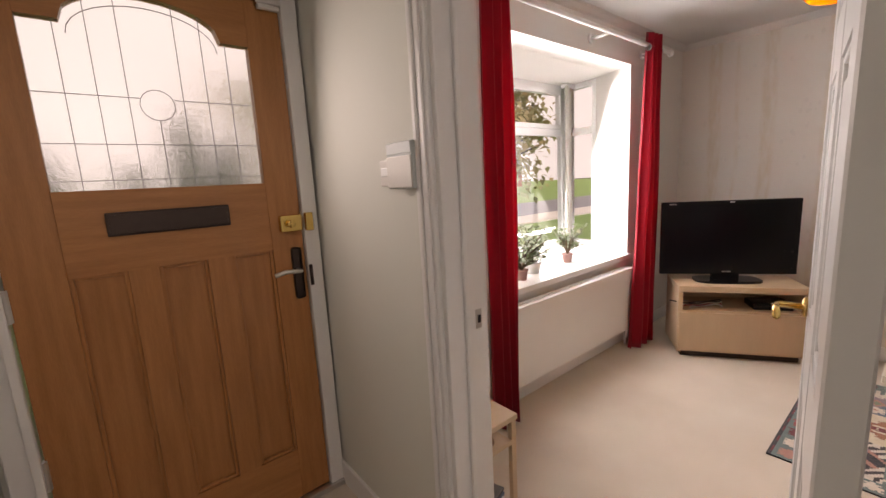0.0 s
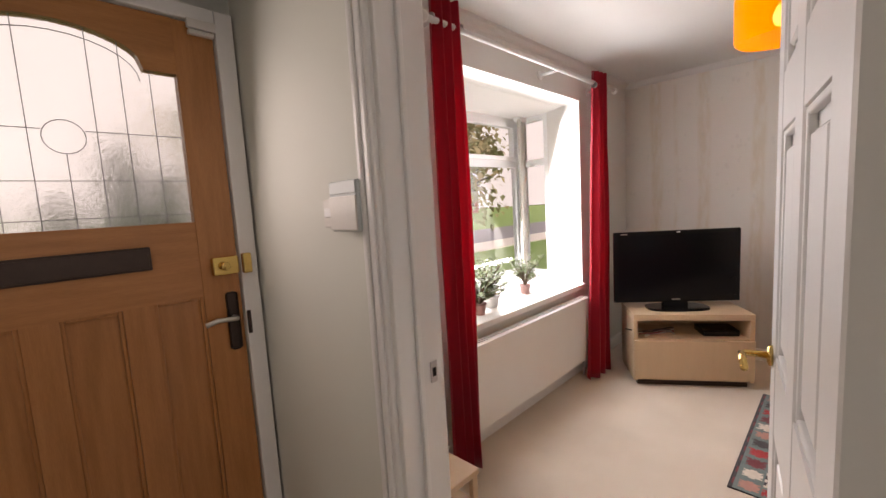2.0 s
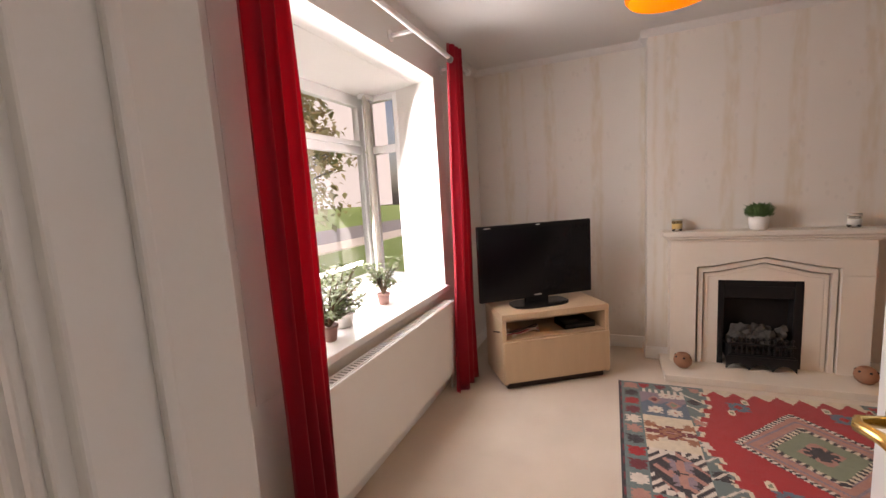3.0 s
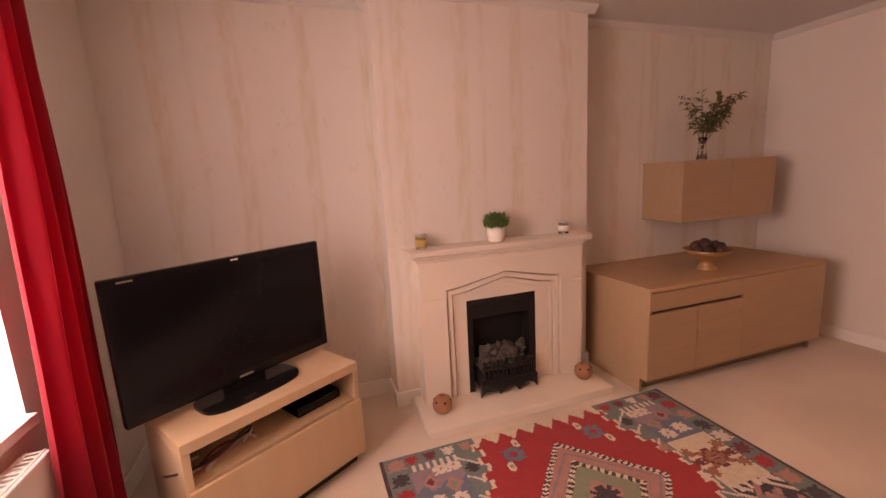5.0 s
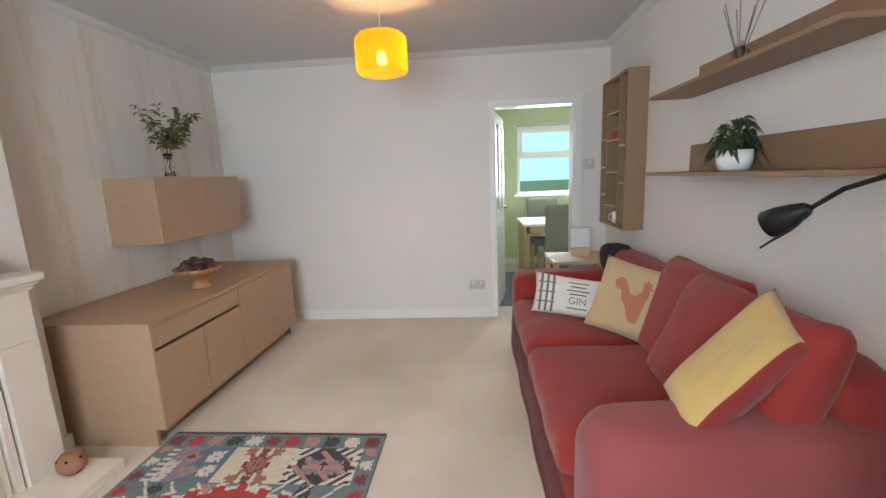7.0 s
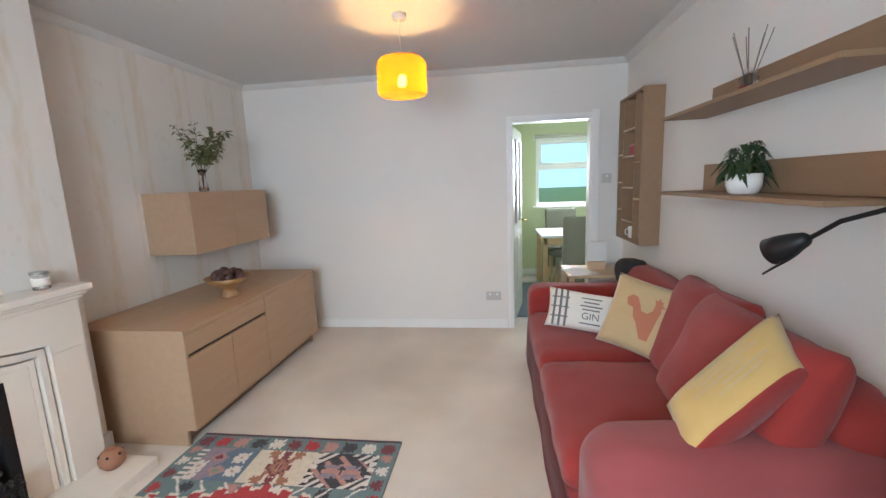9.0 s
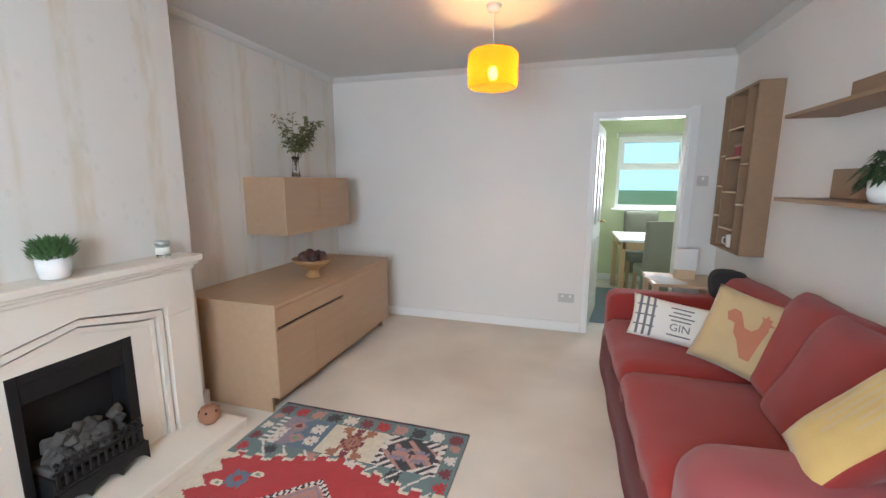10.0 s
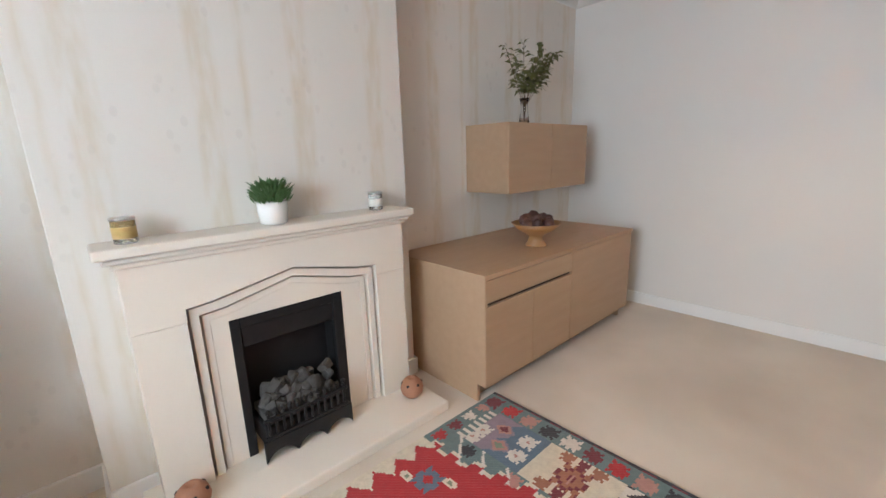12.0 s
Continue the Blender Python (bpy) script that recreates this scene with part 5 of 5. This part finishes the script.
# arched floor lamp beside the sofa
fl = thing("floor_lamp", "black arched reading floor lamp with a bell shade", "floor lamp", (0.70, -0.36, 0))
part("base", lathe([(0.13, 0), (0.13, 0.015), (0.03, 0.03), (0.012, 0.05)], 28), BLACK, fl, "", True)
part("stem", tube([(0, 0, 0.03), (0, 0, 0.7), (0, -0.005, 1.22), (0.005, -0.04, 1.32), (0.02, -0.13, 1.365), (0.04, -0.24, 1.357), (0.08, -0.36, 1.308), (0.108, -0.43, 1.25)], 0.007, 10), BLACK, fl, "", True)
hd = part("shade", moved(lathe([(0.010, 0.0), (0.020, 0.01), (0.030, 0.04), (0.039, 0.08), (0.042, 0.115), (0.040, 0.115), (0.035, 0.08), (0.024, 0.04), (0.0, 0.025)], 24), Matrix.Translation((0.106, -0.425, 1.256)) @ Vector((0.06, -0.12, -0.075)).to_track_quat("Z", "Y").to_matrix().to_4x4()), BLACK, fl, "black bell-shaped shade", True)
part("aiming_handle", tube([(0.118, -0.432, 1.232), (0.128, -0.428, 1.212), (0.138, -0.445, 1.19), (0.15, -0.50, 1.15), (0.158, -0.53, 1.125)], 0.0035, 8), BLACK, hd, "", True)

ot = thing("end_table", "small pale wood end table beside the sofa arm", "table", (1.19, -0.36, 0))
part("tabletop", box(-0.205, 0.205, -0.19, 0.17, 0.47, 0.50, 0.004), PALE, ot)
for x in (-0.18, 0.18):
    for y in (-0.165, 0.145):
        part("leg", box(x - 0.018, x + 0.018, y - 0.018, y + 0.018, 0.0, 0.47, 0.003), PALE, ot)
solo("floor_cushion", pillow(0.34, 0.34, 0.3), BLUEBAG, "plump blue-grey cushion standing beside the end table", "cushion", (0.80, -0.42, 0.17), 10, smooth=True)

# little shelf unit inside the doorway
sm = thing("bedside_unit", "small pale wood unit with an open shelf, just inside the room", "cabinet", (0, 0, 0))
part("top", box(0.822, 1.05, 0.78, 1.18, 0.478, 0.50, 0.003), PALE, sm)
for y in (0.786, 1.156):
    part("leg_panel", box(1.02, 1.046, y, y + 0.02, 0.0, 0.477, 0.002), PALE, sm)
part("side_panel", box(0.822, 0.84, 0.786, 1.176, 0.0, 0.477, 0.002), PALE, sm)
part("shelf", box(0.841, 1.019, 0.786, 1.176, 0.38, 0.398), PALE, sm)
part("bottom", box(0.841, 1.019, 0.786, 1.176, 0.06, 0.078), PALE, sm)
mg = thing("magazine_pile", "loose magazines and papers in the small unit", "magazines", (0.93, 0.93, 0.078), 8)
for k in range(6):
    part("magazine", moved(box(-0.075, 0.075, -0.11, 0.11, 0.012 * k, 0.012 * k + 0.010, 0.002), pose(0, 0, 0, 0, 0, 5 * (k % 3))), (PAPERW, BLUEBAG, INK)[k % 3], mg)
sb = thing("glasses_case", "small brown case on the open shelf", "case", (0.93, 0.87, 0.398), 80)
part("body", box(-0.06, 0.06, -0.03, 0.03, 0, 0.03, 0.01), SHELFWOOD, sb)
part("clasp", box(-0.012, 0.012, -0.033, -0.029, 0.01, 0.02), BRASS, sb)


# ---- pendant ----
def pendant(x, y):
    p = thing("pendant_lamp", "lit orange cloth drum pendant lampshade", "pendant lamp", (x, y, 0), group="pendant lamps")
    z0, z1, r = 2.0, 2.215, 0.152
    bm = bmesh.new()
    prof = [(r - 0.012, z0), (r - 0.002, z0 + 0.012), (r, z0 + 0.035), (r, z1 - 0.04), (r - 0.006, z1 - 0.018), (r - 0.025, z1)]
    n = 48
    rings = [[bm.verts.new((q * math.cos(2 * math.pi * k / n), q * math.sin(2 * math.pi * k / n), z)) for k in range(n)] for q, z in prof]
    for a, c in zip(rings, rings[1:]):
        for k in range(n):
            bm.faces.new((a[k], a[(k + 1) % n], c[(k + 1) % n], c[k]))
    part("shade", bm, SHADE, p, "translucent orange cloth shade", True)
    part("shade_ring", join(tube([((r - 0.027) * math.cos(a), (r - 0.027) * math.sin(a), z1 - 0.002) for a in [2 * math.pi * k / 40 for k in range(41)]], 0.003, 6), tube([(-r + 0.027, 0, z1 - 0.004), (r - 0.027, 0, z1 - 0.004)], 0.002, 6)), CHROME, p)
    part("lamp_holder", lathe([(0.018, 2.12), (0.022, 2.13), (0.022, 2.19), (0.01, 2.215)], 16), WPOT, p, "", True)
    part("bulb", lathe([(0.0, 2.045), (0.016, 2.050), (0.027, 2.068), (0.030, 2.085), (0.024, 2.11), (0.014, 2.13)], 20), BULB, p, "lit bulb", True).visible_shadow = False
    part("cord", tube([(0, 0, 2.21), (0, 0, CEIL_Z - 0.02)], 0.0035, 6), WPOT, p)
    part("ceiling_rose", lathe([(0.012, CEIL_Z - 0.035), (0.04, CEIL_Z - 0.028), (0.045, CEIL_Z)], 24), WPOT, p, "", True)


pendant(2.26, -2.12)
pendant(2.15, 0.08)


def wall_plate(name, label, m, gang):
    s = thing(name, label, "socket")
    s.matrix_world = m
    part("plate", box(-0.073 if gang == 2 else -0.043, 0.073 if gang == 2 else 0.043, -0.010, 0.0, -0.043, 0.043, 0.003), PLATE, s)
    for x in ((-0.035, 0.035) if gang == 2 else (0,)):
        part("rocker", box(x - 0.008, x + 0.008, -0.0135, -0.0095, 0.008, 0.03, 0.001), UPVC, s)
    return s


wall_plate("wall_socket", "white double wall socket above the skirting", pose(1.735, -3.45, 0.33, 0, 0, 180), 2)
wall_plate("light_switch", "white wall light switch beside the kitchen doorway", pose(0.69, -3.45, 1.44, 0, 0, 180), 1)


# ---- kitchen things ----
window("window_4", "white framed kitchen window onto the garden", [(0.24, 1.10)], 1.06, 2.05, 1.62, pose(0, -5.90, 0))
kb = thing("roller_blind", "thin pale blue roller blind at the top of the kitchen window", "blind", (0.67, -5.80, 2.05))
part("roll", moved(lathe([(0.025, -0.45), (0.025, 0.45)], 16), pose(0, 0, 0.02, 0, 90, 0)), CREAMCLOTH, kb, "", True)
part("bracket", box(-0.46, -0.45, -0.03, 0.03, -0.02, 0.05), UPVC, kb)
part("bracket", box(0.45, 0.46, -0.03, 0.03, -0.02, 0.05), UPVC, kb)
structure("kitchen_sill", boxes((0.20, 1.14, -5.84, -5.76, 1.03, 1.058), bevel=0.004), GLOSS, "white kitchen window sill", "window sill")
structure("kitchen_baseboard", boxes((-0.4, 1.72, -5.83, -5.815, 0, 0.09), (1.705, 1.72, -5.815, -4.4, 0, 0.09)), GLOSS, "white painted kitchen skirting", "skirting board")
kt = thing("dining_table", "pine kitchen table with square legs", "table", (0.68, -5.12, 0))
part("tabletop", box(-0.46, 0.46, -0.42, 0.42, 0.72, 0.75, 0.004), PAPERW, kt, "white table top")
part("apron", boxes((-0.42, 0.42, -0.40, -0.38, 0.63, 0.719), (-0.42, 0.42, 0.38, 0.40, 0.63, 0.719), (-0.42, -0.40, -0.38, 0.38, 0.63, 0.719), (0.40, 0.42, -0.38, 0.38, 0.63, 0.719)), KPINE, kt)
for x in (-0.41, 0.41):
    for y in (-0.37, 0.37):
        part("leg", box(x - 0.03, x + 0.03, y - 0.03, y + 0.03, 0.0, 0.719, 0.003), KPINE, kt)


def dining_chair():
    c = thing("dining_chair", "high-backed dining chair in a sage green cloth cover", "chair", group="kitchen chairs")
    part("seat", soft_box(-0.22, 0.22, -0.22, 0.22, 0.38, 0.49, 0.03, 3), KCHAIR, c)
    b = soft_box(-0.22, 0.22, -0.035, 0.035, -0.02, 0.57, 0.025, 4)
    part("backrest", moved(b, pose(0, 0.20, 0.46, -6, 0, 0)), KCHAIR, c)
    part("cover_skirt", boxes((-0.222, 0.222, 0.16, 0.222, 0.16, 0.47), bevel=0.01), KCHAIR, c)
    for x in (-0.19, 0.19):
        for y in (-0.19, 0.19):
            part("leg", box(x - 0.02, x + 0.02, y - 0.02, y + 0.02, 0.0, 0.40, 0.003), KPINE, c)
    for o in c.children:
        if o.name.startswith(("seat", "back")):
            o.data.shade_smooth()
    return c


ch = dining_chair()
ch.matrix_world = pose(0.745, -4.50, -0.006, 0, 0, 4)
copy_thing(ch, pose(0.75, -5.50, -0.006, 0, 0, 180))
mat_ = solo("kitchen_mat", box(-0.35, 0.35, -0.75, 0.75, 0, 0.01, 0.003), KMAT, "slate blue woven mat on the kitchen floor", "mat", (1.25, -4.55, -0.006))
rk = thing("wine_rack", "dark wooden wall rack with bottles and jars", "rack", (1.72, -5.45, 1.05))
part("frame", boxes((-0.11, 0.0, -0.20, -0.18, 0, 0.85), (-0.11, 0.0, 0.18, 0.20, 0, 0.85), (-0.11, 0, -0.18, 0.18, 0, 0.02), (-0.11, 0, -0.18, 0.18, 0.27, 0.29), (-0.11, 0, -0.18, 0.18, 0.55, 0.57), (-0.11, 0, -0.18, 0.18, 0.83, 0.85)), BRONZE, rk)
for z in (0.02, 0.29, 0.57):
    for i, y in enumerate((-0.12, -0.02, 0.09)):
        bt = thing("bottle", "small bottle on the dark wall rack", "bottle", (1.665, -5.45 + y, 1.05 + z), group="rack bottles")
        part("glass", lathe([(0.03, 0), (0.034, 0.005), (0.034, 0.12), (0.014, 0.16), (0.013, 0.20)], 14), (BOWL, BOOKR, PAPERW)[(i + int(z * 10)) % 3], bt, "", True)
        part("cap", lathe([(0.015, 0.20), (0.015, 0.22)], 12), BLACK, bt)


# ---- rug: one woven sheet, coloured knot by knot ----
RUG = {
    "T": (0.125, 0.185, 0.185), "R": (0.42, 0.018, 0.022), "C": (0.66, 0.58, 0.45), "D": (0.028, 0.024, 0.032), "M": (0.17, 0.02, 0.03),
    "P": (0.45, 0.22, 0.18), "W": (0.66, 0.60, 0.53), "B": (0.10, 0.15, 0.21), "G": (0.20, 0.25, 0.17), "O": (0.34, 0.13, 0.07), "K": (0.26, 0.20, 0.24),
}
RUG_KEYS = list(RUG)
RUG_MATS = [material("kilim_wool_" + k.lower(), RUG[k], 0.95, tuple(c * 0.72 for c in RUG[k]), 40, 260, 0.6, sheen=0.2, amount=0.7) for k in RUG_KEYS]
RW, RL = 1.212, 1.81


def star(x, y, r):
    """An eight-pointed stepped star."""
    x, y = abs(x), abs(y)
    return (x < r * 0.32 and y < r) or (y < r * 0.32 and x < r) or (abs(x - y) < r * 0.3 and x < r * 0.85)


def rug_colour(x, y):
    """x across, y along, from the middle of the rug."""
    q = 0.0091
    x, y = (math.floor(x / q) + 0.5) * q, (math.floor(y / q) + 0.5) * q
    ax, ay = abs(x), abs(y)
    hx, hy = RW / 2, RL / 2
    if hy - ay < 0.022:
        return "D" if hy - ay < 0.011 or int(math.floor((x + 2) / 0.055)) % 2 else "M"
    end = hy - ay
    if end < 0.135:
        k = math.floor((x + hx) / 0.11)
        cx = (k + 0.5) * 0.11 - hx
        if star(x - cx, end - 0.08, 0.042):
            return "MWDPR"[int(k) % 5] if y < 0 else "PWMRD"[int(k) % 5]
        return "T"
    if hx - ax < 0.085 and ay > 0.42:
        k = math.floor((y + hy) / 0.10)
        if star(ax - (hx - 0.045), y - ((k + 0.5) * 0.10 - hy), 0.032):
            return "RPWM"[int(k) % 4]
        return "T"
    if end < 0.39 and ax < hx - 0.085:
        w = (hx - 0.085) * 2 / 3
        k = min(2, int((x + hx - 0.085) / w))
        cx, cy = (k + 0.5) * w - (hx - 0.085), 0.262
        dx, dy = x - cx, end - cy
        m = abs(dx) / (w / 2) + abs(dy) / 0.125
        if k == 1:
            if abs(dx) < 0.012 and abs(dy) < 0.03:
                return "P"
            if star(dx, dy, 0.072):
                return "O" if (int(abs(dx) / 0.018) + int(abs(dy) / 0.018)) % 3 else "M"
            for ox in (-0.075, 0.0, 0.075):
                for oy in (-0.10, 0.10):
                    if star(dx - ox, dy - oy, 0.03):
                        return "M" if ox == 0 else "O"
            return "C"
        if k == 0:
            if abs(dx) > w / 2 - 0.035 and int((end + 1) / 0.0242) % 2:
                return "W"
            if star(abs(dx) - 0.055, dy - 0.01, 0.05):
                return "K" if abs(dy - 0.01) > 0.018 else "P"
            if m < 0.45:
                return "P" if m > 0.25 else "D"
            if m < 1.1:
                return "D" if int((dx + dy + 3) / 0.036) % 3 else "P"
            return "D" if int((dx - dy + 3) / 0.03) % 2 else "W"
        # lilac and blue field with two hooked diamonds and pale sprigs
        if abs(dx) > w / 2 - 0.045 and dx > 0:
            return "W" if int((end + 1) / 0.0182) % 2 else "T"
        for ox, oy, core in ((0.03, -0.05, "M"), (-0.02, 0.05, "G")):
            dm = abs(dx - ox) / 0.062 + abs(dy - oy) / 0.048
            if dm < 1:
                return core if dm < 0.45 else "P" if dm < 0.78 else "K"
        for ox, oy in ((0.10, 0.02), (-0.10, -0.055), (-0.115, 0.05), (0.105, 0.09)):
            if star(dx - ox, dy - oy, 0.040):
                return "W" if abs(dx - ox) + abs(dy - oy) > 0.012 else "P"
        return "K" if dx > 0.02 * math.sin(dy * 60) else "B"
    teeth = 0.036 * (1 if int((x + 5) / 0.055) % 2 else 0)
    if end < 0.50 + teeth - 0.12 * max(0, 1 - ax / 0.42):
        d = (ax * 1.2 + end * 1.0) % 0.16
        if d < 0.018:
            return "W"
        if star((x + 5) % 0.24 - 0.12, end - 0.435, 0.036):
            return "PDW"[int((x + 5) / 0.24) % 3]
        return "C" if end > 0.48 + teeth - 0.12 * max(0, 1 - ax / 0.42) else "T"
    side = hx - ax
    saw = 0.075 * abs(((y + 5) / 0.11) % 1.0 - 0.5) * 2
    if side < 0.018 + saw:
        return "C"
    m = ax / 0.40 + ay / 0.36
    if m < 1.0:
        ring = m * 0.40
        if m > 0.90:
            return "D" if int((ax * 2 - ay + 5) / 0.03) % 2 else "W"
        if m > 0.62:
            return "P" if int((ax + ay) / 0.012) % 5 else "K"
        if m > 0.52:
            return "D" if int((ax - ay + 5) / 0.024) % 2 else "C"
        if m > 0.26:
            return "G"
        return "D" if star(x, y, 0.06) else "P"
    sx, sy = ax - 0.40, ay - 0.24
    if star(sx, sy, 0.055):
        return "B" if abs(sx) + abs(sy) > 0.025 else "R"
    for ox, oy in ((-0.075, 0.05), (0.075, -0.05)):
        if (sx - ox) ** 2 + ((sy - oy) * 1.6) ** 2 < 0.034 ** 2:
            return "C" if ((sx - ox) ** 2 + (sy - oy) ** 2) > 0.012 ** 2 else "G"
    return "R"


def rug():
    nx, ny = 133, 199
    verts = [((i / nx - 0.5) * RW, (j / ny - 0.5) * RL, 0.009 + 0.0016 * noise.noise((i * 0.09, j * 0.09, 0)) + 0.0007 * ((i + j) % 2)) for j in range(ny + 1) for i in range(nx + 1)]
    faces, cols = [], []
    for j in range(ny):
        for i in range(nx):
            a = j * (nx + 1) + i
            faces.append((a, a + 1, a + nx + 2, a + nx + 1))
            cols.append(RUG_KEYS.index(rug_colour((i + 0.5) / nx * RW - RW / 2, (j + 0.5) / ny * RL - RL / 2)))
    base = len(verts)
    rim = [j * (nx + 1) for j in range(ny + 1)] + [ny * (nx + 1) + i for i in range(1, nx + 1)] + [j * (nx + 1) + nx for j in range(ny - 1, -1, -1)] + [i for i in range(nx - 1, 0, -1)]
    for k in rim:
        verts.append((verts[k][0], verts[k][1], 0.0005))
    for k in range(len(rim)):
        n2 = (k + 1) % len(rim)
        faces.append((rim[k], rim[n2], base + n2, base + k))
        cols.append(RUG_KEYS.index("D"))
    me = bpy.data.meshes.new("rug")
    me.from_pydata(verts, [], faces)
    for m in RUG_MATS:
        me.materials.append(m)
    me.polygons.foreach_set("material_index", cols)
    ob = new("rug", me)
    ob.matrix_world = pose(2.855, -0.66, 0.0)
    return tagged(ob, "flat-woven kilim rug in red, teal and cream", "rug")


rug()


# ---- outside ----
structure("ground", boxes((-120, 120, 1.9, 220, -0.42, -0.30), (-120, 120, -220, -6.0, -0.42, -0.30)), GRASS, "mown green lawn reaching far off", "ground")
structure("road", boxes((-120, 120, 11.0, 17.0, -0.32, -0.285)), ROAD, "grey asphalt road past the garden", "road")
structure("pavement", boxes((-120, 120, 9.2, 11.0, -0.31, -0.24)), STONE, "pale concrete pavement with a low kerb", "pavement")
structure("house_front", boxes((-0.9, -0.42, 1.73, 1.86, -0.3, 2.7), (0.66, 1.2, 1.73, 1.86, -0.3, 2.7), (-0.42, 0.66, 1.73, 1.86, 2.2, 2.7), (3.6, 4.6, 1.63, 1.86, -0.3, 2.7)), BRICK, "red brick outer wall of the house", "wall")


def tree(at, h, spread, n, leafmat, label):
    t = thing("tree", label, "tree", at)
    tr = tube([(0, 0, 0), (0.05, 0.02, h * 0.25), (-0.04, 0.05, h * 0.5), (0.05, 0, h * 0.8)], 0.16, 10, None, 0.35)
    lf = bmesh.new()
    for k in range(16):
        a = k * 2.4
        s = Vector((0, 0, h * (0.30 + 0.03 * k)))
        e = Vector((spread * math.cos(a) * random.uniform(0.5, 1), spread * math.sin(a) * random.uniform(0.5, 1), s.z + h * random.uniform(0.05, 0.3)))
        tube([s, s.lerp(e, 0.5) + Vector((0, 0, 0.15)), e], 0.05, 6, tr, 0.3)
        for c in range(5):
            q = s.lerp(e, random.uniform(0.35, 1.05)) + Vector((random.gauss(0, 0.25), random.gauss(0, 0.25), random.gauss(0, 0.2)))
            for i in range(n):
                p = q + Vector((random.gauss(0, 0.28), random.gauss(0, 0.28), random.gauss(0, 0.2)))
                leaf(lf, p, (random.uniform(-1, 1), random.uniform(-1, 1), random.uniform(-1, 0.5)), 0.20, 0.13, 0.2)
    part("trunk", tr, BARK, t)
    part("crown", lf, leafmat, t)


tree((5.4, 6.0, -0.3), 4.6, 1.9, 26, AUTUMN, "small front garden tree in autumn leaf")
tree((9.5, 9.0, -0.3), 5.2, 2.1, 22, AUTUMN, "street tree in green and orange autumn leaf")


def conifer(at, h, r):
    t = thing("conifer", "slim dark green garden conifer", "tree", at, group="front garden conifers")
    part("trunk", tube([(0, 0, 0), (0, 0, h * 0.9)], 0.07, 8, None, 0.3), BARK, t)
    lf = bmesh.new()
    for k in range(1500):
        v = random.random() ** 1.3
        a = random.uniform(0, 6.28)
        q = r * (1 - v) ** 0.7 * random.uniform(0.6, 1.0)
        leaf(lf, (q * math.cos(a), q * math.sin(a), 0.1 + v * h * 0.95), (math.cos(a), math.sin(a), 0.8), 0.22, 0.09, 0.0)
    part("crown", lf, CONIFER, t)


for x, y, h in ((-1.4, 8.6, 2.7), (-0.7, 8.4, 2.3), (0.4, 8.6, 2.1), (1.15, 8.0, 2.9), (1.8, 8.2, 2.5)):
    conifer((x, y, -0.3), h, 0.42)


def house(at, w):
    h = thing("house", "far red brick house with a tiled roof across the road", "house", at, group="houses across the road")
    part("wall", boxes((-w / 2, w / 2, 0, 7, 0, 5.0)), BRICK, h)
    rf = bmesh.new()
    prism([(-0.4, 4.9), (7.4, 4.9), (3.5, 7.6)], "x", -w / 2 - 0.3, w / 2 + 0.3, rf)
    part("roof", rf, ROOFM, h)
    for z in (0.9, 3.2):
        for x in (-w * 0.28, w * 0.28):
            wd = part("window", boxes((x - 0.8, x + 0.8, -0.06, 0.03, z, z + 1.2), bevel=0.02), UPVC, h, "white window frame")
            part("pane", boxes((x - 0.7, x - 0.03, -0.075, -0.055, z + 0.1, z + 1.1), (x + 0.03, x + 0.7, -0.075, -0.055, z + 0.1, z + 1.1)), SCREEN, wd)
    dr = part("door", boxes((-0.45, 0.45, -0.06, 0.03, 0.0, 2.05), bevel=0.02), GLOSS, h)


for x in (-24, 26, 40, 54):
    house((x, 48, -0.3), 9)
sky_front = glow_material("overcast_sky", (0.93, 0.97, 1.0), 0.95, (0.1, 0.1, 0.1))
structure("backdrop_front", boxes((-160, 160, 90, 90.2, -0.4, 90)), sky_front, "plain white overcast sky", "sky")
sky_back = glow_material("pale_blue_sky", (0.38, 0.76, 1.0), 0.95, (0.1, 0.1, 0.1))
structure("backdrop_back", boxes((-160, 160, -90.2, -90, -0.4, 90)), sky_back, "plain pale blue sky behind the garden", "sky")
tree((7.4, 7.4, -0.3), 4.4, 2.0, 24, OLIVE, "leafy green garden tree beyond the bay")
tree((3.4, 8.4, -0.3), 4.0, 1.6, 20, AUTUMN, "thin orange-leaved tree beyond the lawn")
